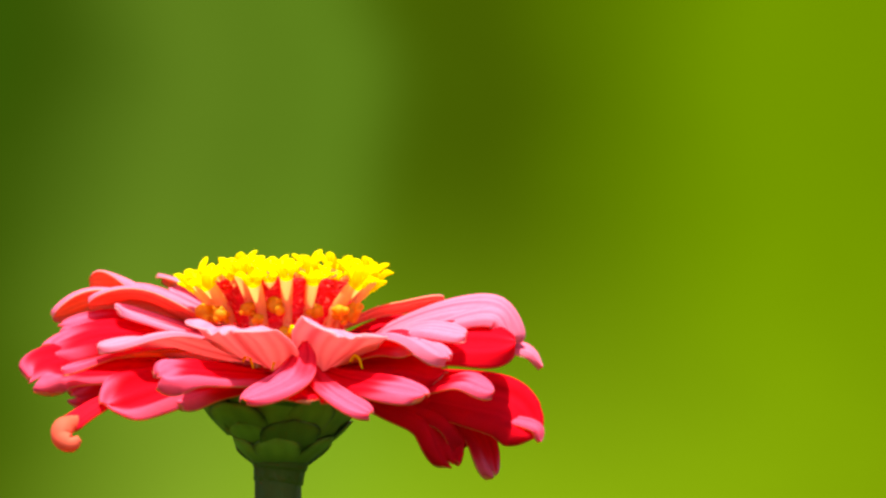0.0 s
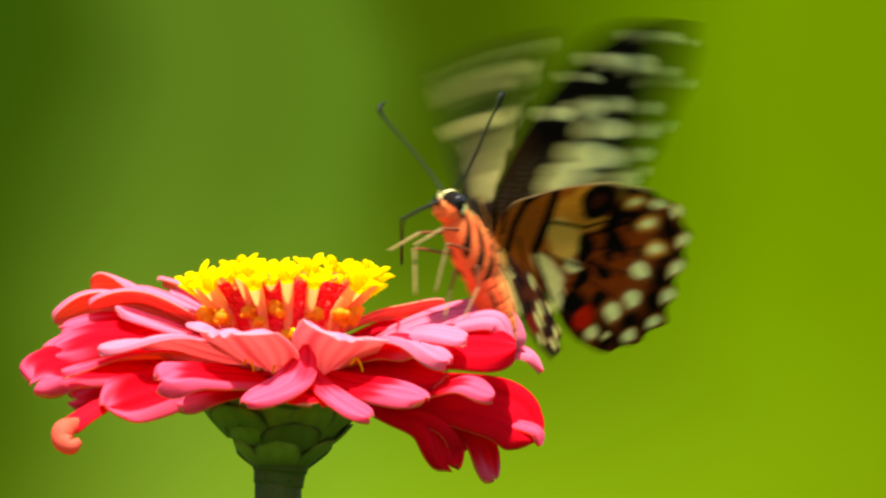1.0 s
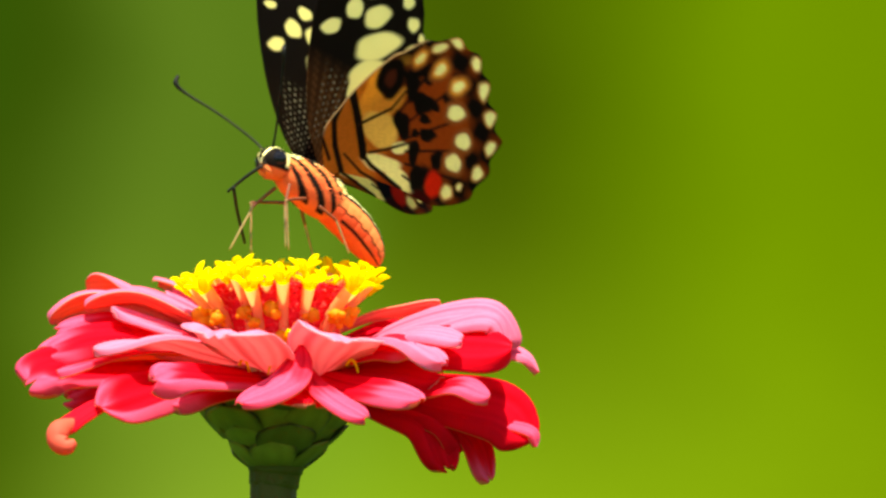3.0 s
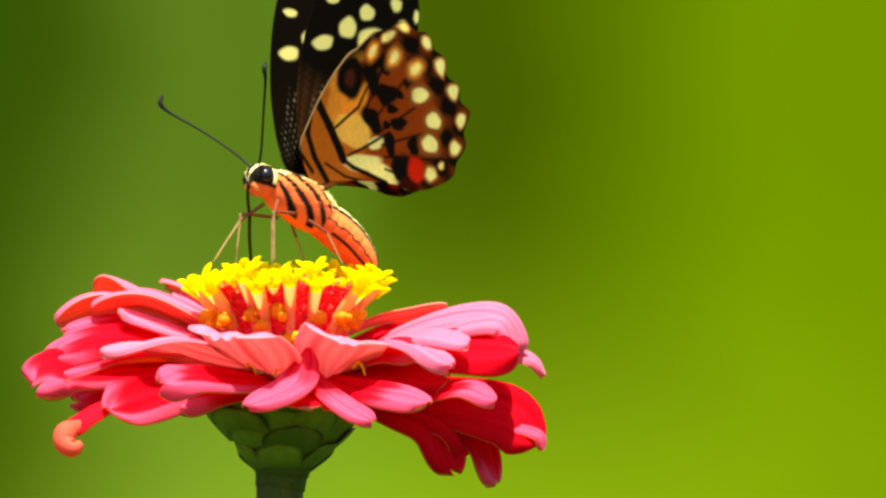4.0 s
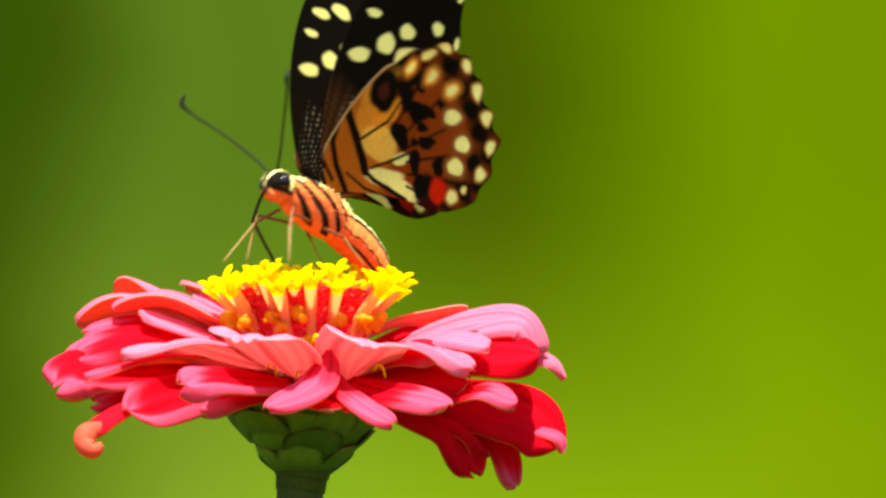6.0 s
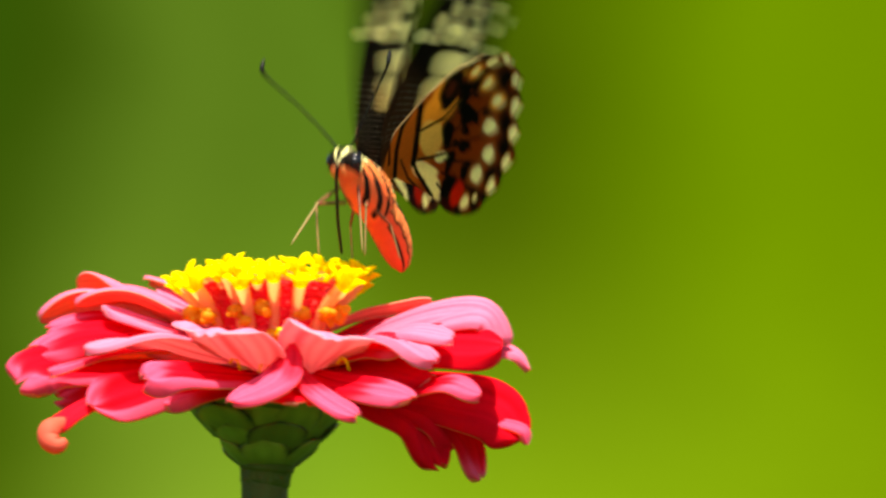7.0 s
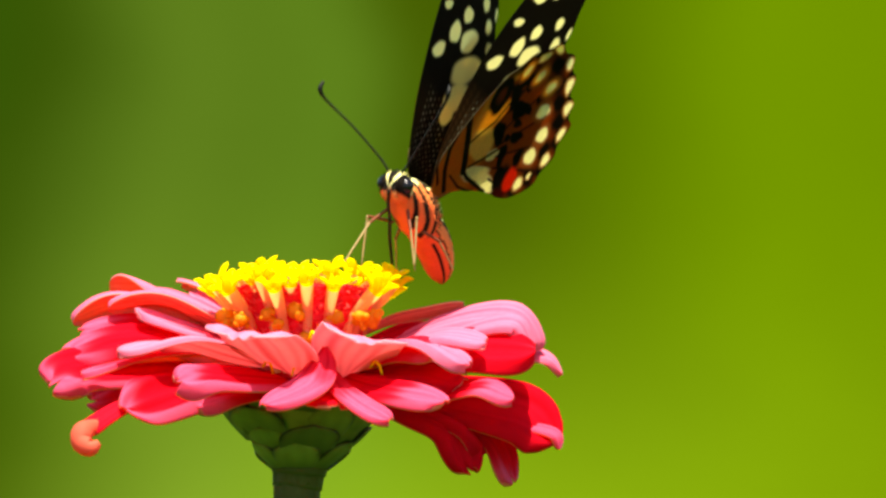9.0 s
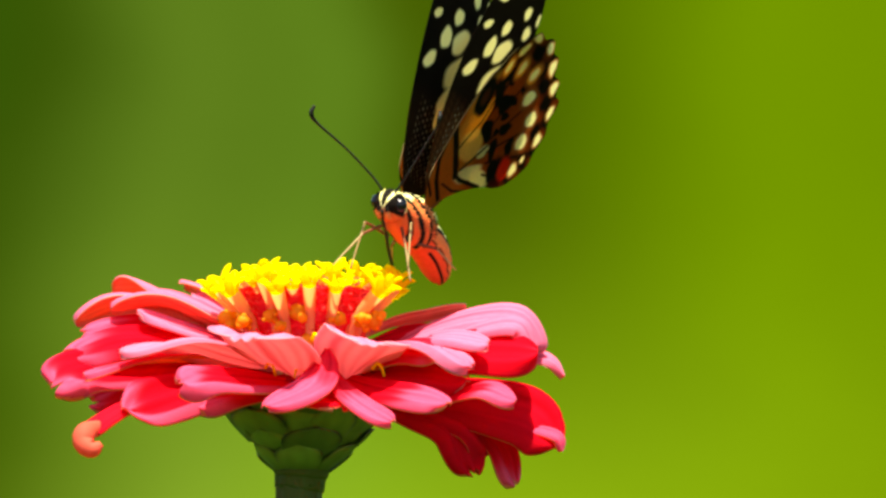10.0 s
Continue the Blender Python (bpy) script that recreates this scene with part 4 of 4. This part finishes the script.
def lean(dx, dy):
    """Pose of the swaying flower: the plan shift of its eastern tip."""
    pivot = Vector(place(505, 640, 0))
    return Matrix.Translation(pivot + Vector((dx * S, 0, -0.75 * dy * S))) @ Matrix.Rotation(radians(0.032 * dy), 4, "Y") @ Matrix.Translation(Vector(ROOT) - pivot)


# seconds, degrees by which the wings are raised; and sweep of the fore wings, of the hind wings, and how far the latter hang below
RAISE_L = [(0, 40), (0.4, 45), (0.5, 52), (0.6, -52), (0.7, 24), (0.8, 50), (0.9, 61), (1.0, 67), (1.1, 51), (1.2, 59), (1.3, 59), (1.5, 77), (1.7, 98), (1.9, 71), (2.0, 74), (2.1, 79), (2.3, 71), (2.5, 88), (2.6, 86), (2.7, 85), (3.8, 90), (4.0, 90), (4.3, 90), (4.5, 94), (4.8, 93), (4.9, 85), (5.0, 91), (5.1, 87), (5.3, 88), (5.5, 101), (5.7, 96), (6.8, 76), (6.9, 70), (7.0, 78), (7.1, 74), (7.2, 78), (7.5, 80), (8.0, 88), (8.2, 79), (8.3, 87), (8.4, 74), (8.5, 89), (8.6, 84), (8.8, 76), (9.0, 75), (9.5, 82), (10.0, 83)]
RAISE_R = [(0, 40), (0.4, 45), (0.5, 52), (0.6, -52), (0.7, 24), (0.8, 67), (0.9, 75), (1.0, 75), (1.1, 77), (1.2, 79), (1.3, 81), (1.5, 76), (1.7, 81), (1.9, 86), (2.1, 86), (2.3, 86), (2.5, 79), (2.6, 75), (2.7, 76), (3.8, 83), (4.0, 85), (4.3, 85), (4.5, 86), (4.8, 79), (4.9, 76), (5.0, 74), (5.1, 74), (5.3, 74), (5.5, 75), (5.7, 75), (6.8, 78), (6.9, 78), (7.0, 88), (7.1, 87), (7.2, 85), (7.5, 94), (8.0, 91), (8.2, 83), (8.3, 79), (8.4, 82), (8.5, 90), (8.6, 94), (8.8, 104), (9.0, 95), (9.5, 95), (10.0, 94)]
SWEEP = [(0, 0, 0, 4), (0.7, 0, 6, 4), (0.9, -3, 21, -3), (1.0, -4, 7, 9), (1.3, -9, 12, 7), (1.5, 1, 8, 5), (1.9, 2, 3, 2), (2.3, -1, 1, 2), (2.5, -3, -6, 8), (2.7, -1, 10, 10), (4.0, 9, -1, 2), (4.5, 7, -5, 3), (5.0, 16, 8, 4), (5.5, 22, 1, 4), (5.7, 19, 2, 5), (6.9, 4, 9, 5), (7.2, 11, 2, 4), (7.5, 9, -3, 5), (8.0, 8, -5, 3), (8.4, -5, -1, 3), (8.8, -2, -3, 7), (9.0, 5, -4, 3), (10.0, 5, -6, 6)]
# spells in which the wings quiver: from, to, swing of the left fore wing, the right one and the hind wings
QUIVER = [(0.20, 0.66, 82, 82, 56), (0.64, 0.87, 66, 66, 46), (0.82, 1.24, 0, 38, 4), (0.96, 1.24, 38, 0, 6), (1.62, 1.78, 26, 30, 6), (2.03, 2.17, 30, 34, 5), (2.25, 2.35, 12, 0, 3), (2.55, 2.80, 22, 20, 8), (6.60, 6.84, 34, 36, 9), (6.94, 7.05, 28, 30, 7), (8.28, 8.76, 5, 6, 2)]


def at(rows, t, k=1):
    return float(np.interp(t, [r[0] for r in rows], [r[k] for r in rows]))


def motions():
    walk(flower, [
        (0, lean(0, 0)), (0.5, lean(2, -1)), (1, lean(1, 7)), (1.1, lean(-2, 7)), (1.2, lean(-1, 6)),
        (1.3, lean(1, 7)), (1.4, lean(7, 11)), (1.5, lean(12, 11)), (1.6, lean(12, 11)), (1.7, lean(8, 9)),
        (1.8, lean(4, 10)), (1.9, lean(6, 11)), (2, lean(9, 12)), (2.1, lean(9, 13)), (2.2, lean(5, 9)),
        (2.4, lean(1, 8)), (2.6, lean(1, 9)), (2.7, lean(-1, 9)), (3.8, lean(-7, 12)), (3.9, lean(2, 14)),
        (4, lean(5, 15)), (4.2, lean(1, 14)), (4.3, lean(0, 14)), (4.4, lean(8, 14)), (4.6, lean(13, 14)),
        (4.7, lean(10, 14)), (4.8, lean(11, 17)), (4.9, lean(12, 20)), (5.1, lean(23, 26)), (5.2, lean(25, 28)),
        (5.3, lean(29, 31)), (5.4, lean(30, 30)), (5.5, lean(27, 22)), (5.6, lean(24, 20)), (5.7, lean(31, 20)),
        (6.8, lean(-10, 5)), (6.9, lean(-31, 2)), (7, lean(-23, 5)), (7.1, lean(5, 11)), (7.2, lean(28, 14)),
        (7.3, lean(25, 8)), (7.5, lean(18, 4)), (7.6, lean(14, 5)), (7.7, lean(0, 4)), (7.8, lean(-11, 4)),
        (7.9, lean(-11, 5)), (8, lean(3, 8)), (8.1, lean(14, 8)), (8.2, lean(12, 6)), (8.3, lean(2, 2)),
        (8.4, lean(-2, 1)), (8.5, lean(6, 6)), (8.7, lean(10, 6)), (8.8, lean(14, 6)), (8.9, lean(25, 10)),
        (9, lean(35, 13)), (9.1, lean(34, 14)), (9.2, lean(25, 12)), (9.3, lean(17, 10)), (9.4, lean(11, 10)),
        (9.5, lean(11, 10)), (9.6, lean(19, 12)), (9.7, lean(25, 14)), (9.8, lean(29, 14)), (9.9, lean(32, 15)),
        (10, lean(39, 17))])
    flight = [
        (0, fly(640, 2500, 1100, 70, 10, 0)), (0.2, fly(740, 1800, 900, 76, 20, 0)), (0.3, fly(785, 1320, 780, 80, 30, 0)), (0.4, fly(806, 790, 640, 86, 40, 0)), (0.5, fly(818, 428, 480, 88, 30, 0)), (0.6, fly(822, 428, 400, 86, 40, 6)),
        (0.7, fly(872, 330, 90, 82, 64, 6)), (0.8, fly(851, 406, 0, 49, 43, 4)), (0.9, fly(876, 447, 0, 47, 37, 4)), (1.0, fly(840, 454, 0, 47, 47, 11)),
        (1.1, fly(809, 471, 0, 46, 50, 14)), (1.2, fly(760, 438, 0, 39, 36, 18)), (1.3, fly(709, 415, 0, 39, 21, 22)), (1.5, fly(708, 422, 0, 45, 19, 12)),
        (1.7, fly(684, 366, 0, 41, 40, 1)), (1.9, fly(665, 417, 0, 51, 14, 15)), (2.0, fly(667, 414, 0, 51, 15, 14)), (2.1, fly(664, 369, 0, 40, 39, 5)), (2.3, fly(629, 389, 0, 44, 29, 14)),
        (2.5, fly(615, 393, 0, 37, 22, 12)), (2.6, fly(619, 347, 0, 33, 31, 14)), (2.7, fly(600, 337, 0, 39, 26, 12)), (3.8, fly(531, 359, 0, 43, 16, 10)),
        (4.0, fly(539, 364, 0, 40, 17, 11)), (4.3, fly(533, 377, 0, 40, 9, 7)), (4.5, fly(550, 381, 0, 38, 8, 7)), (4.8, fly(554, 375, 0, 37, 10, 10)),
        (4.9, fly(569, 345, 0, 29, 26, 8)), (5.0, fly(568, 362, 0, 26, 19, 12)), (5.1, fly(571, 360, 0, 26, 22, 9)), (5.3, fly(555, 391, 0, 31, 12, 4)),
        (5.5, fly(547, 390, 0, 31, 13, 8)), (5.7, fly(544, 390, 0, 33, 13, 7)), (6.8, fly(669, 315, 0, 63, 38, 4)), (6.9, fly(661, 322, 0, 60, 27, 2)),
        (7.0, fly(653, 344, 0, 64, 22, 0)), (7.1, fly(673, 367, 0, 61, 10, -4)), (7.2, fly(703, 372, 0, 62, 14, 1)), (7.5, fly(686, 376, 0, 63, 13, 4)),
        (8.0, fly(662, 383, 0, 63, 10, 0)), (8.2, fly(679, 389, 0, 65, 11, 2)), (8.3, fly(666, 361, 0, 72, 27, 8)), (8.4, fly(685, 350, 0, 78, 31, 4)),
        (8.5, fly(716, 362, 0, 69, 27, 0)), (8.6, fly(722, 357, 0, 69, 28, 3)), (8.8, fly(720, 350, 0, 68, 31, 2)), (9.0, fly(737, 377, 0, 68, 17, -7)),
        (9.5, fly(708, 392, 0, 67, 11, -8)), (10.0, fly(729, 397, 0, 67, 10, -9))]
    walk(butterfly, flight)
    for ob, k, side in legs:
        walk(ob, [(t, tread(m, k, side, t)) for t, m in flight])
    for k, ob in enumerate(suckers):
        walk(ob, [(t, sip(m, t)[k]) for t, m in flight])
    for ob, side, hind in ((fore_l, 1, 0), (fore_r, -1, 0), (hind_l, 1, 1), (hind_r, -1, 1)):
        rows = []
        for k in range(0, 301):
            t = k / 30
            quiver = 0.0
            for t0, t1, left, right, back in QUIVER:
                w = max(0.0, min(1.0, (t - t0) / 0.05, (t1 - t) / 0.05))
                quiver += w * (back if hind else left if side > 0 else right) * math.sin(2 * math.pi * (t / 0.2 + 0.02))
            rest = k % 3 != 0 and not any(t0 - 0.1 < t < t1 + 0.1 for t0, t1, *_ in QUIVER)
            if rest:
                continue
            up = at(RAISE_L if side > 0 else RAISE_R, t) + quiver - (at(SWEEP, t, 3) if hind else 0)
            rows.append((t, beat(up, at(SWEEP, t, 1 + hind), side, 3 * S * hind)))
        walk(ob, rows)


motions()
